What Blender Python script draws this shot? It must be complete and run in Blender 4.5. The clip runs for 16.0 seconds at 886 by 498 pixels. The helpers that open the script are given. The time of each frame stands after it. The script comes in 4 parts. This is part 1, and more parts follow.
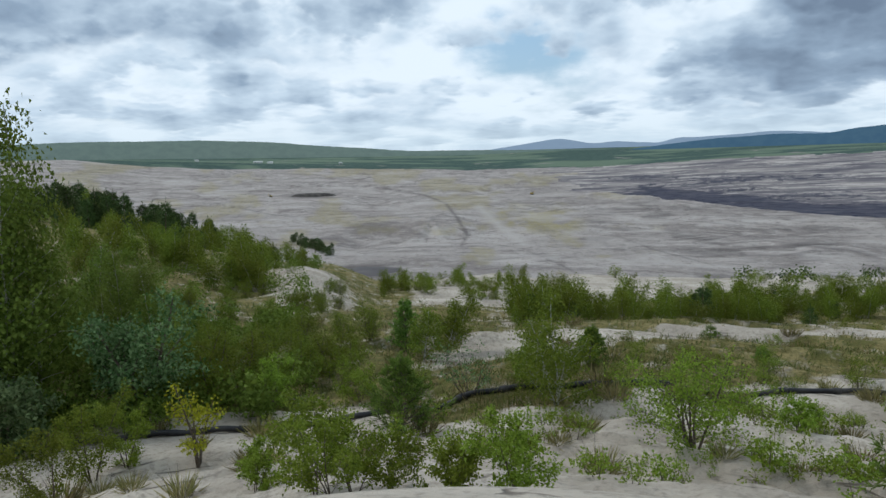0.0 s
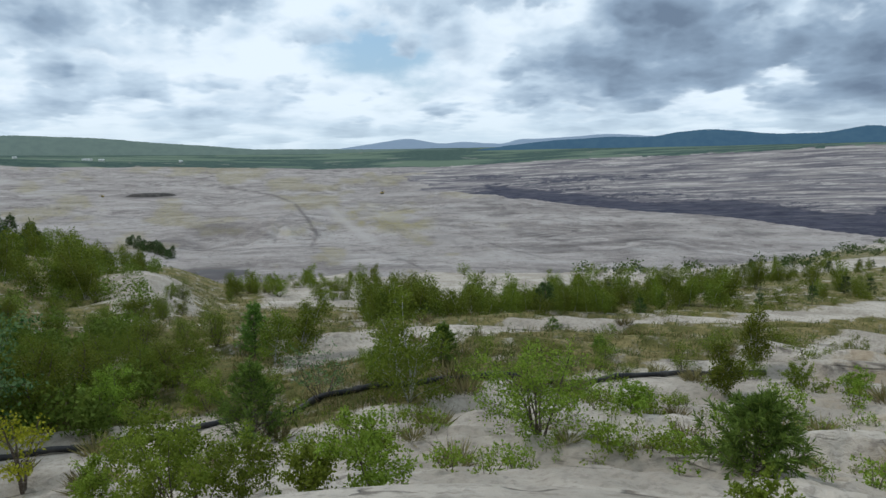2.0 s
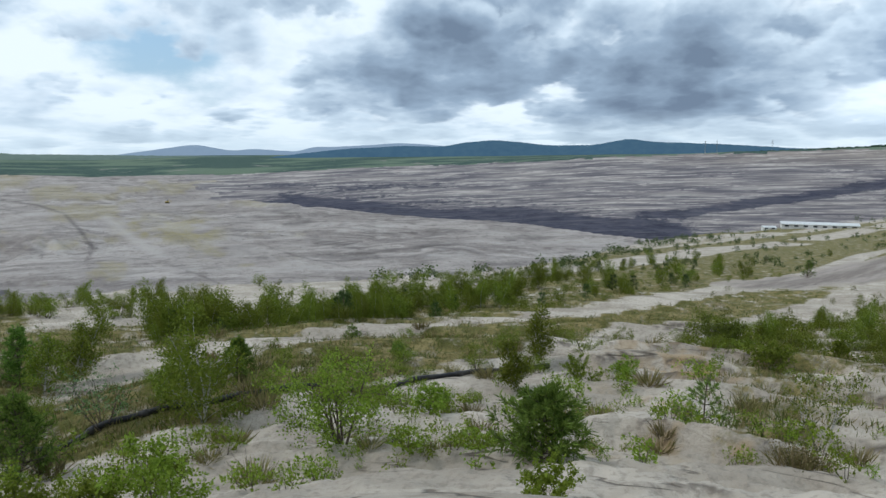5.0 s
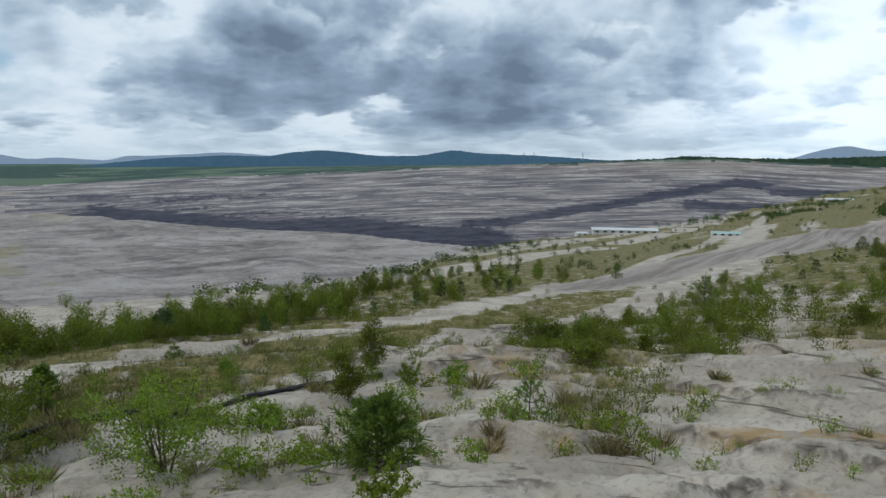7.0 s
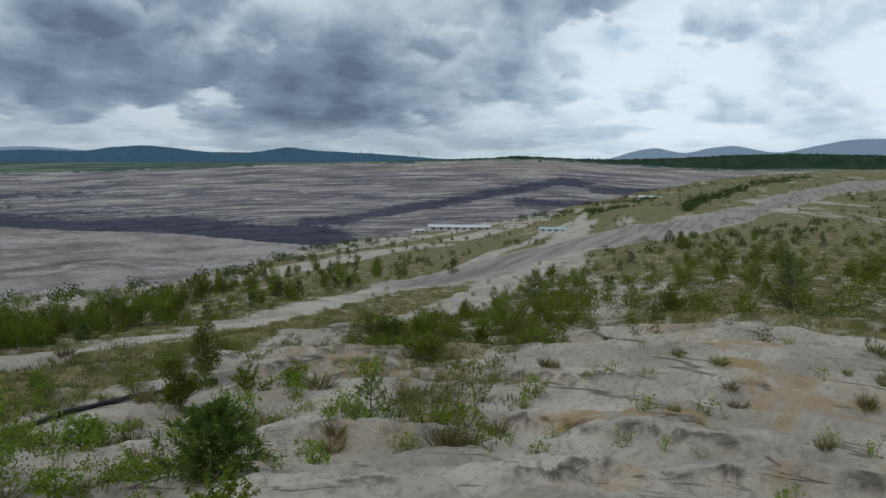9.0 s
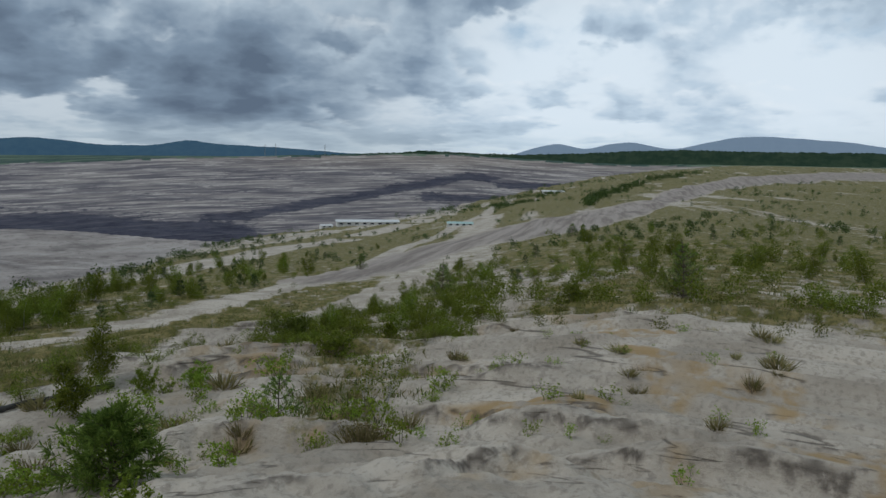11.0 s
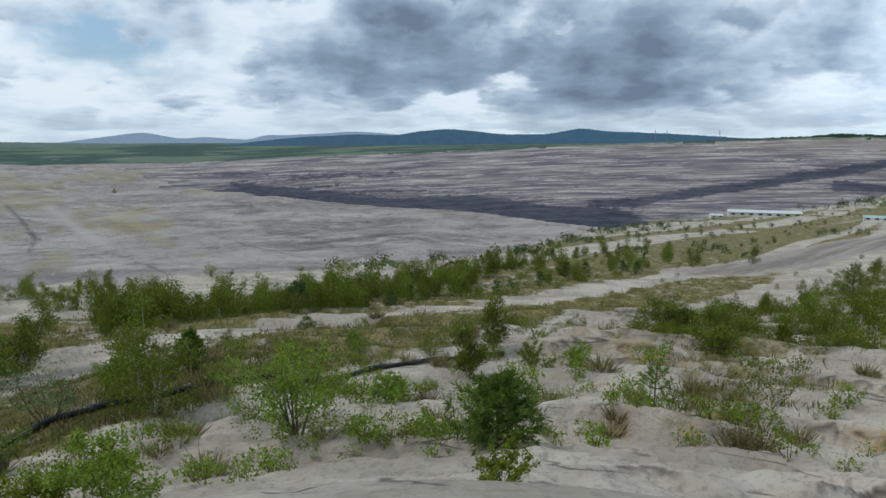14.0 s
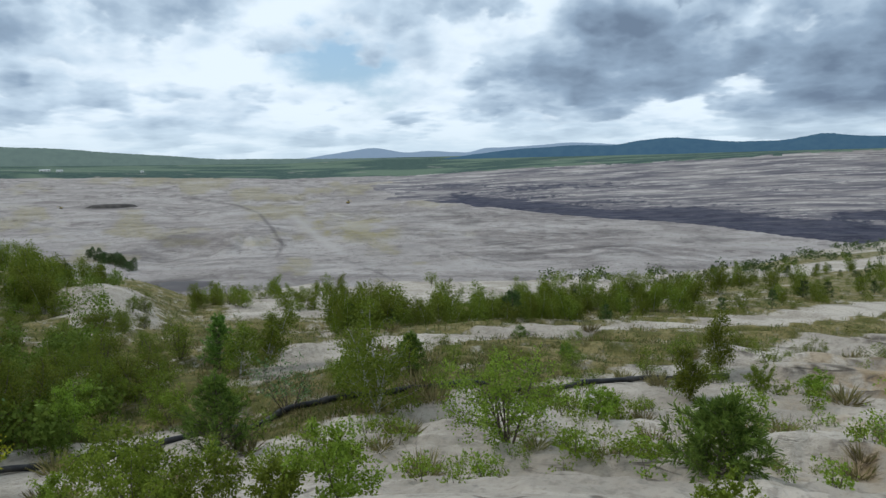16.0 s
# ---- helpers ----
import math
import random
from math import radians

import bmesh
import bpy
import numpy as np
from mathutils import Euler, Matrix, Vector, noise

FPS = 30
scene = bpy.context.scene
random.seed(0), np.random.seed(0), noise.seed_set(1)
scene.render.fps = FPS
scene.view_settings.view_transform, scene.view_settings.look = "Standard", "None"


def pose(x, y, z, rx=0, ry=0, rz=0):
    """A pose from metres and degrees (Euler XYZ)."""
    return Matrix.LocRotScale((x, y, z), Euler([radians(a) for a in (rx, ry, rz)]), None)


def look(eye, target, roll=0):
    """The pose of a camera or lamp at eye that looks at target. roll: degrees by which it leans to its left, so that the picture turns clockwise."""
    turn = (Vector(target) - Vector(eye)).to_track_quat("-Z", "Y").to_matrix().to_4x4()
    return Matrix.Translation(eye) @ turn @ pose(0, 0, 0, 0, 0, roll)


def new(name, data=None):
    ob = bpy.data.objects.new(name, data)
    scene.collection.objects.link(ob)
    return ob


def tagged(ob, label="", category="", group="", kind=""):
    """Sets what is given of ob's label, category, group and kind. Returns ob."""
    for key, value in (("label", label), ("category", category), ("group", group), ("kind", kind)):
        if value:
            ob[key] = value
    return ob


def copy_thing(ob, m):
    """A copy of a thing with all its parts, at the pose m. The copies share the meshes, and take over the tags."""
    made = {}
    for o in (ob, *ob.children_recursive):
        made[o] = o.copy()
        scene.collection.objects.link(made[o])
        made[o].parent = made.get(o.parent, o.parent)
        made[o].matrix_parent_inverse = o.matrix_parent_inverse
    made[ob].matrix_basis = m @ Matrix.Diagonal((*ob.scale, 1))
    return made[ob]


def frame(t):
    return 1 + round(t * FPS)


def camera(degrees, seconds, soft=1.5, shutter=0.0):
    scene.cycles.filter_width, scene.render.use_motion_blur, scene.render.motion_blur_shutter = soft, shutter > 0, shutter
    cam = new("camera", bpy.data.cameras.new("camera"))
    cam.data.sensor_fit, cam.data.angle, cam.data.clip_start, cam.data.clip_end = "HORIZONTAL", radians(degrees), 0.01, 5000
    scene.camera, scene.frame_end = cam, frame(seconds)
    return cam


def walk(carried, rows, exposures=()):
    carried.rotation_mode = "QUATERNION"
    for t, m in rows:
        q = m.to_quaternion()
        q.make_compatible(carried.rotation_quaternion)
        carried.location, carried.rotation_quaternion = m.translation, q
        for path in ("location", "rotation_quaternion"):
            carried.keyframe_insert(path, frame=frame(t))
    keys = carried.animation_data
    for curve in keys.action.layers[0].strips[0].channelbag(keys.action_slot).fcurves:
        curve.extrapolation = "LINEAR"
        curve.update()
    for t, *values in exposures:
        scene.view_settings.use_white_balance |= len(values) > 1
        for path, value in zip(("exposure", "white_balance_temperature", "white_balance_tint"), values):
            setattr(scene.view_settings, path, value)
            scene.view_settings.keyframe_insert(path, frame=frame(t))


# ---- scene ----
# The camera turns where it stands, on a look-out mound above an opencast mine.
EYE = 1.7
cam = camera(62.69, 16.0)
ROWS = [  # seconds, yaw, pitch, roll
    (0.0, 0.0, -8.0, 1.25), (0.5, -2.96, -8.06, 1.24), (1.0, -6.18, -8.17, 0.98), (1.5, -8.92, -8.2, 0.67),
    (2.0, -11.72, -8.23, 0.6), (2.5, -14.72, -8.24, 0.4), (3.0, -17.59, -8.24, 0.36), (3.2, -18.7, -8.22, 0.32),
    (4.3, -24.1, -7.9, 0.05), (5.3, -29.25, -7.56, -0.2), (5.5, -30.33, -7.51, -0.23), (6.0, -32.97, -7.48, -0.3),
    (6.5, -36.11, -7.25, -0.28), (7.0, -41.02, -6.79, -0.44), (7.5, -44.75, -6.75, -0.58), (8.0, -47.93, -6.73, -0.62),
    (8.5, -51.24, -6.77, -0.76), (9.0, -53.72, -6.8, -0.96), (9.2, -54.55, -6.82, -1.02), (10.25, -60.0, -6.95, -1.2),
    (10.8, -61.2, -7.05, -1.25), (11.3, -59.3, -7.15, -1.23), (11.5, -57.26, -7.2, -1.2), (12.0, -52.39, -7.59, -1.04),
    (12.5, -49.09, -7.98, -1.02), (13.0, -43.9, -8.35, -1.01), (13.5, -37.61, -8.56, -0.68), (14.0, -31.2, -8.51, -0.32),
    (14.5, -25.33, -8.25, 0.0), (15.0, -20.81, -7.95, 0.29), (15.5, -17.31, -7.74, 0.57), (16.0, -14.39, -7.57, 0.83),
]
walk(cam, [(t, pose(0, 0, EYE, 90 + pitch, roll, yaw)) for t, yaw, pitch, roll in ROWS],
     [(0, 0.12), (3, 0.14), (5.5, 0.22), (7, -0.08), (9, -0.40), (11.5, -0.50), (12.5, -0.52), (13, -0.48), (13.5, -0.22), (14, 0.0), (14.5, 0.14), (16, 0.14)])


# ---- light ----
class Nodes:
    """A node tree with short calls."""

    def __init__(self, tree):
        self.tree = tree
        tree.nodes.clear()

    def put(self, kind, **inputs):
        node = self.tree.nodes.new(kind)
        for key, value in inputs.items():
            name = key.replace("_", " ")
            socket = node.inputs[int(key[1:])] if key[0] == "i" and key[1:].isdigit() else node.inputs[name]
            if isinstance(value, bpy.types.NodeSocket):
                self.tree.links.new(value, socket)
            else:
                socket.default_value = value
        return node

    def math(self, op, a, b=0.0, clamp=False):
        node = self.put("ShaderNodeMath", i0=a, i1=b)
        node.operation, node.use_clamp = op, clamp
        return node.outputs[0]

    def vec(self, op, a, b=(0, 0, 0)):
        node = self.put("ShaderNodeVectorMath", i0=a, i1=b)
        node.operation = op
        return node.outputs["Value"] if op in ("DOT_PRODUCT", "DISTANCE", "LENGTH") else node.outputs[0]

    def span(self, value, lo, hi, to_lo=0.0, to_hi=1.0, smooth=True):
        node = self.put("ShaderNodeMapRange", i0=value, i1=lo, i2=hi, i3=to_lo, i4=to_hi)
        node.interpolation_type, node.clamp = "SMOOTHSTEP" if smooth else "LINEAR", True
        return node.outputs[0]

    def mix(self, fac, a, b, blend="MIX"):
        node = self.tree.nodes.new("ShaderNodeMix")
        node.data_type, node.blend_type = "RGBA", blend
        for place, value in ((0, fac), (6, a), (7, b)):
            if isinstance(value, bpy.types.NodeSocket):
                self.tree.links.new(value, node.inputs[place])
            else:
                node.inputs[place].default_value = value if place == 0 or len(value) == 4 else (*value, 1)
        return node.outputs[2]

    def noise(self, vector, scale, detail=6.0, rough=0.55, distortion=0.0):
        return self.put("ShaderNodeTexNoise", Vector=vector, Scale=scale, Detail=detail, Roughness=rough, Distortion=distortion).outputs["Fac"]


def bearing(a, el=0.0):
    a, el = radians(a), radians(el)
    return (math.sin(a) * math.cos(el), math.cos(a) * math.cos(el), math.sin(el))


SUN_AZ, SUN_EL = -60.0, 52.0
world = bpy.data.worlds.new("cloudy_sky")
scene.world = world
world.use_nodes = True
n = Nodes(world.node_tree)
sky = n.put("ShaderNodeTexSky")
sky.sky_type, sky.sun_disc, sky.sun_elevation, sky.sun_rotation, sky.dust_density = "NISHITA", False, radians(SUN_EL), radians(SUN_AZ), 1.5
way = n.put("ShaderNodeTexCoord").outputs["Generated"]
split = n.put("ShaderNodeSeparateXYZ", Vector=way)
up = n.math("MAXIMUM", split.outputs[2], 0.0)
# a layer of clouds overhead, seen in perspective, with puffs that rise from it
rise = n.math("MULTIPLY", n.math("LOGARITHM", n.math("ADD", up, 0.05), 2.71828), 2.1)
sheet = n.put("ShaderNodeCombineXYZ", X=n.math("MULTIPLY", split.outputs[0], 6.0), Y=n.math("MULTIPLY", split.outputs[1], 6.0), Z=rise).outputs[0]


def puffs(place, scale):
    """Heaped cloud: broad lumps with rounded heads on them."""
    warp = n.vec("SCALE", n.put("ShaderNodeTexNoise", Vector=place, Scale=2.6 * scale, Detail=3.0, Roughness=0.5).outputs["Color"])
    warp.node.inputs["Scale"].default_value = 0.7 / scale
    heads = n.put("ShaderNodeTexVoronoi", Vector=n.vec("ADD", place, warp), Scale=1.7 * scale, Detail=1.0, Roughness=0.45)
    heads.normalize = True
    lumps = n.noise(place, 0.9 * scale, 6.0, 0.5)
    return n.math("ADD", n.math("MULTIPLY", lumps, 0.85), n.math("MULTIPLY", n.math("SUBTRACT", 0.5, heads.outputs["Distance"]), 0.6))


def bank(a, el, inner, outer, flat=2.0):
    """1 inside a long, low part of the sky, 0 outside it."""
    off = n.vec("MULTIPLY", n.vec("SUBTRACT", way, bearing(a, el)), (1, 1, flat))
    return n.span(n.vec("LENGTH", off), math.sin(radians(outer)), math.sin(radians(inner)))


dark = n.math("MAXIMUM", n.math("MAXIMUM", bank(43, 5.5, 4, 15), bank(29, 7, 4, 15)), n.math("MULTIPLY", bank(-22, 10, 4, 16, 3.5), 0.55))
dark = n.math("MAXIMUM", dark, n.math("MULTIPLY", bank(62, 13, 2, 7, 2.5), 0.6))
clear = n.math("MAXIMUM", bank(68, 9.5, 1, 9, 3.0), n.math("MULTIPLY", bank(6, 5, 1, 14), 0.75))
bright = n.math("MAXIMUM", bank(76, 5, 6, 20), n.math("MULTIPLY", bank(-3, 5, 6, 34), 0.55))
mood = n.math("SUBTRACT", n.math("MULTIPLY", dark, 0.36), n.math("MULTIPLY", bright, 0.14))
blue = n.mix(0.45, n.vec("MULTIPLY", sky.outputs[0], (0.09, 0.09, 0.09)), (0.34, 0.62, 0.92, 1))
veil = n.span(n.math("SUBTRACT", n.noise(sheet, 0.8, 6.0, 0.55), n.math("MULTIPLY", clear, 0.20)), 0.20, 0.42)
colour = n.mix(veil, blue, (0.74, 0.85, 0.95, 1))
for shift, scale, thick, soft in (((0, 0, 0), 0.8, 0.08, 0.18), ((7.3, 2.1, 4.4), 1.3, 0.05, 0.12)):
    place = n.vec("ADD", sheet, shift)
    here = puffs(place, scale)
    # where the cloud is thinner above, the light catches the top of a puff
    lit = n.math("SUBTRACT", here, puffs(n.vec("ADD", place, (0.0, 0.0, 0.20 / scale)), scale))
    body = n.math("ADD", here, n.math("SUBTRACT", n.math("ADD", n.math("MULTIPLY", mood, 0.30), thick), n.math("MULTIPLY", clear, 0.12)))
    tone = n.math("ADD", n.math("ADD", n.math("MULTIPLY", n.math("SUBTRACT", here, 0.55), 1.7), mood), n.math("SUBTRACT", 0.40, n.math("MULTIPLY", lit, 1.25)))
    ramp = n.put("ShaderNodeValToRGB", Fac=tone)
    elements = ramp.color_ramp.elements
    elements[0].position, elements[0].color = 0.0, (0.90, 0.95, 1.0, 1)
    elements[1].position, elements[1].color = 1.0, (0.15, 0.21, 0.30, 1)
    for stop, shade in ((0.2, (0.76, 0.86, 0.95, 1)), (0.42, (0.53, 0.66, 0.79, 1)), (0.7, (0.275, 0.375, 0.50, 1))):
        elements.new(stop).color = shade
    colour = n.mix(n.span(body, 0.53, 0.53 + soft), colour, ramp.outputs[0])
low = n.span(split.outputs[2], 0.0, 0.06, 0.5, 0.0)
colour = n.mix(low, colour, (0.60, 0.73, 0.82, 1))
colour = n.vec("SCALE", colour)
boost = colour.node
n.tree.links.new(n.math("ADD", n.math("MULTIPLY", bank(78, 5, 10, 28), 0.30), 1.0), boost.inputs["Scale"])
n.put("ShaderNodeOutputWorld", Surface=n.put("ShaderNodeBackground", Color=colour, Strength=1.0).outputs[0])

sun = new("sun", bpy.data.lights.new("sun", "SUN"))
sun.data.energy, sun.data.angle, sun.data.color = 1.1, radians(20), (1.0, 0.97, 0.93)
sun.matrix_world = look(Vector(bearing(SUN_AZ, SUN_EL)) * 50, (0, 0, 0))
scene.view_settings.exposure = 0.0


# ---- the lie of the land: heights below the eye, by bearing (degrees east of the first view) and distance ----
def lattice(ix, iy, seed):
    v = (ix.astype(np.int64) * 374761393 + iy.astype(np.int64) * 668265263 + seed * 974711) & 0xFFFFFFFF
    v = ((v ^ (v >> 13)) * 1274126177) & 0xFFFFFFFF
    return ((v ^ (v >> 16)) & 0xFFFF) / 65535.0


def wave(x, y, seed=0):
    """Smooth noise, 0 to 1."""
    x, y = np.asarray(x, float), np.asarray(y, float)
    ix, iy = np.floor(x), np.floor(y)
    fx, fy = x - ix, y - iy
    fx, fy = fx * fx * (3 - 2 * fx), fy * fy * (3 - 2 * fy)
    a, b = lattice(ix, iy, seed), lattice(ix + 1, iy, seed)
    c, d = lattice(ix, iy + 1, seed), lattice(ix + 1, iy + 1, seed)
    return (a * (1 - fx) + b * fx) * (1 - fy) + (c * (1 - fx) + d * fx) * fy


def fractal(x, y, seed=0, octaves=4):
    total, size = 0.0, 0.5
    for k in range(octaves):
        total = total + size * wave(np.asarray(x) * 2 ** k, np.asarray(y) * 2 ** k, seed + k)
        size *= 0.5
    return total / (1 - 0.5 ** octaves)


def ramp01(value, lo, hi):
    u = np.clip((np.asarray(value, float) - lo) / (hi - lo), 0, 1)
    return u * u * (3 - 2 * u)




REACH = [0, 4, 6, 9, 12, 16, 21, 30, 34, 48, 75, 120, 250, 500, 1000, 2000, 5000]
FALLS = {  # profiles of the slope in six bearings
    -30: [-1.7, -1.9, -3.0, -4.7, -5.8, -7.0, -7.7, -7.4, -7.2, -6.9, -6.6, -7.5, -18, -40, -60, -60, -60],
    -10: [-1.7, -1.9, -3.0, -4.7, -5.8, -7.1, -7.9, -8.6, -8.8, -9.6, -11.6, -19, -40, -70, -80, -80, -80],
    -5: [-1.7, -1.9, -3.0, -4.65, -5.7, -6.9, -7.7, -8.3, -8.7, -10.8, -13.6, -20, -40, -70, -80, -80, -80],
    10: [-1.7, -1.9, -3.0, -4.6, -5.6, -6.8, -7.5, -8.1, -8.6, -11.3, -13.7, -20, -40, -70, -80, -80, -80],
    50: [-1.7, -1.9, -3.0, -4.6, -5.5, -6.5, -7.2, -8.1, -8.6, -11.0, -13.6, -17.4, -26.5, -41, -58, -60, -60],
    85: [-1.7, -1.9, -3.0, -4.5, -5.2, -5.7, -6.0, -6.6, -6.8, -7.6, -9.0, -10.5, -13.5, -15.5, -14, -3, 10],
}
EDGE = ([-180, -60, -30, -20, -10, 0, 20, 31, 39, 44, 48, 53, 59, 65, 69, 74, 79, 85, 100, 180],
        [300, 220, 140, 108, 76, 78, 82, 97, 135, 205, 240, 330, 430, 620, 900, 1300, 1700, 2400, 2600, 2600])
FLOOR_END = ([-60, -27, -22, -16, -8, 1, 9.4, 13.7, 22, 31, 38, 43, 52, 100],
             [2700, 2700, 2700, 2650, 2600, 2100, 1350, 1180, 950, 860, 750, 690, 680, 680])
FLOOR_DEEP = ([-60, -27, -22, -16, -8, 1, 9.4, 43, 100], [-8, -16, -48, -61, -71, -78, -81, -81, -81])
RIM = ([-60, -27, -8, 2, 12, 22.5, 27.6, 33, 41, 45.6, 54, 59, 63, 67, 71.5, 75.5, 81, 100],
       [-0.2, -0.3, -1.4, -1.8, -1.7, -1.15, -1.0, -0.76, -0.31, -0.15, 0.17, 0.33, 0.36, 0.13, -0.06, -0.15, -0.02, 0.1])
FAR_RIM = 2750.0
# the line of the pipeline
RUN = ([-34, -24.4, -16.5, -10.8, -4.3, 2.6, 9.5, 15.2, 23.4, 27.9, 31, 36, 40], [21.5, 20.6, 20.0, 20.0, 20.1, 20.0, 20.2, 20.7, 22.5, 23.8, 24.6, 25.3, 26.5])


def ledges(a, r):
    """How far a place lies between one washed-out ledge and the next, and how high that ledge stands."""
    s = np.radians(a) * 24.0
    f = (r + 3.4 * (fractal(s * 0.14, r * 0.10, 401, 3) - 0.5) + 0.7 * (fractal(s * 0.6, r * 0.4, 405, 3) - 0.5)) / 2.1
    k = np.floor(f)
    lift = (0.14 + 0.32 * ramp01(a, 28, 42)) * ramp01(wave(s * 0.16, k * 3.7, 409), 0.30, 0.62) * ramp01(r, 9.5, 12)
    return f - k, lift


def slope_height(a, r):
    keys = sorted(FALLS)
    columns = np.array([np.interp(r, REACH, FALLS[k]) for k in keys])
    a = np.clip(np.abs(a) * np.sign(a), keys[0], keys[-1])
    j = np.clip(np.searchsorted(keys, a) - 1, 0, len(keys) - 2)
    lo, hi = np.array(keys)[j], np.array(keys)[j + 1]
    u = (a - lo) / (hi - lo)
    u = u * u * (3 - 2 * u)
    pick = np.arange(len(a))
    h = columns[j, pick] * (1 - u) + columns[j + 1, pick] * u
    s = np.radians(a) * 24.0
    near = ramp01(r, 7, 11) * (1 - ramp01(r, 70, 140))
    near = near * (1 - 0.85 * np.exp(-((r - np.interp(a, *RUN)) / 1.3) ** 2) * (1 - ramp01(a, 35, 40)))
    # washed-out hummocks and little terraces that follow the contour
    ridge = 1 - np.abs(2 * fractal(s * 0.085 + 3, r * 0.46 + 0.03 * s, 11, 3) - 1)
    h = h + near * (ridge - 0.72) * (0.85 + 0.15 * ramp01(a, 30, 50) * (1 - ramp01(r, 24, 34))) * ramp01(r, 8, 14)
    fine = 1 - np.abs(2 * fractal(s * 0.38, r * 1.5 + 0.3 * np.sin(s * 0.5), 31, 4) - 1)
    h = h + near * (fine - 0.7) * (0.24 + 0.08 * ramp01(a, 34, 44) * (1 - ramp01(r, 28, 36))) * (1 - ramp01(r, 30, 60))
    h = h + near * 0.35 * (fractal(s * 0.35, r * 0.3, 51, 4) - 0.5)
    # ledges: a short scarp that faces uphill, then a long easy fall
    step, lift = ledges(a, r)
    h = h + near * lift * np.where(step < 0.16, step / 0.16, (1 - step) / 0.84) * (1 - ramp01(r, 34, 60))
    far = ramp01(r, 60, 160)
    x, y = r * np.sin(np.radians(a)), r * np.cos(np.radians(a))
    h = h + far * (fractal(x / 40, y / 40, 71, 4) - 0.5) * np.clip(r / 90, 0, 7)
    # the bank under the pipeline, and the eroded knoll on the wooded side
    h = h + 0.55 * ramp01(r, 18.3, 20.6) * (1 - ramp01(r, 23, 27)) * ramp01(a, -2, 3) * (1 - ramp01(a, 16, 22))
    h = h + 1.5 * np.exp(-((a + 11.5) / 3.2) ** 2 - ((r - 50) / 9) ** 2)
    return h


def terrace(a, r):
    """How far up the far wall a place lies, counted in benches."""
    base = np.interp(a, *FLOOR_END) * 1.05
    u = np.clip((r - base) / (FAR_RIM - base), 0, 1)
    return u, u ** 0.8 * 14.0 + 1.0 * (fractal(a / 5, u * 3, 151, 3) - 0.5)


def mine_height(a, r):
    """The floor of the pit, its terraced far wall, and the plain beyond."""
    end, deep = np.interp(a, *FLOOR_END), np.interp(a, *FLOOR_DEEP)
    x, y = r * np.sin(np.radians(a)), r * np.cos(np.radians(a))
    floor = -80 + (deep + 80) * ramp01(r, 900, 2700)
    rough = fractal(x / 130 + 5, y / 130, 91, 5) - 0.5
    floor = floor + rough * 11 * (1 - 0.6 * ramp01(r, 900, 2500))
    dump = np.abs(2 * fractal(x / 420, y / 260, 131, 3) - 1)
    floor = floor - 5 * (1 - ramp01(dump, 0.0, 0.18)) * (1 - ramp01(a, 10, 25))
    # the fan of gullies in the spoil heap and the hollow before it
    floor = floor + 8 * np.exp(-((a + 3.5) / 6.0) ** 4 - ((r - 790) / 130) ** 4) - 7 * np.exp(-((a + 5.4) / 2.6) ** 4 - ((r - 655) / 55) ** 2)
    cx, cy = x - 690 * math.sin(radians(-1.2)), y - 690 * math.cos(radians(-1.2))
    spread, turn = np.hypot(cx, cy * 0.8), np.arctan2(cy, cx)
    floor = floor + np.exp(-(spread / 46) ** 2) * 7 + np.exp(-((spread - 38) / 24) ** 2) * 1.8 * np.cos(turn * 15 + spread / 30)
    wet = np.exp(-((a + 5.7) / 3.2) ** 4 - ((r - 478) / 42) ** 4)
    floor = floor * (1 - wet) - 80.5 * wet
    rim = FAR_RIM * np.tan(np.radians(np.interp(a, *RIM)))
    base = end * 1.05
    u, k = terrace(a, r)
    k = np.maximum(k, 0)
    stair = ((np.floor(k) + ramp01(k - np.floor(k), 0.55, 0.85)) / 14.0) ** 1.25
    foot = deep - 22
    wall = foot + (rim - foot) * np.clip(0.25 * u + 0.75 * stair, 0, 1) + (fractal(x / 60, y / 60, 171, 4) - 0.5) * 9
    side = ramp01(a, 1, 9)
    gone = ramp01(r, end, base)
    cut = floor * (1 - gone) + np.maximum(wall, foot) * gone
    plain = np.interp(r, [0, 2700, 4700], [0, 0, 1])
    flat = floor * (1 - plain) + (-30) * plain
    h = flat * (1 - side) + cut * side
    beyond = ramp01(r, FAR_RIM, FAR_RIM + 150)
    return h * (1 - beyond) + (rim * (1 - plain) - 30 * (1 - side) * plain - 12 * side * plain) * beyond


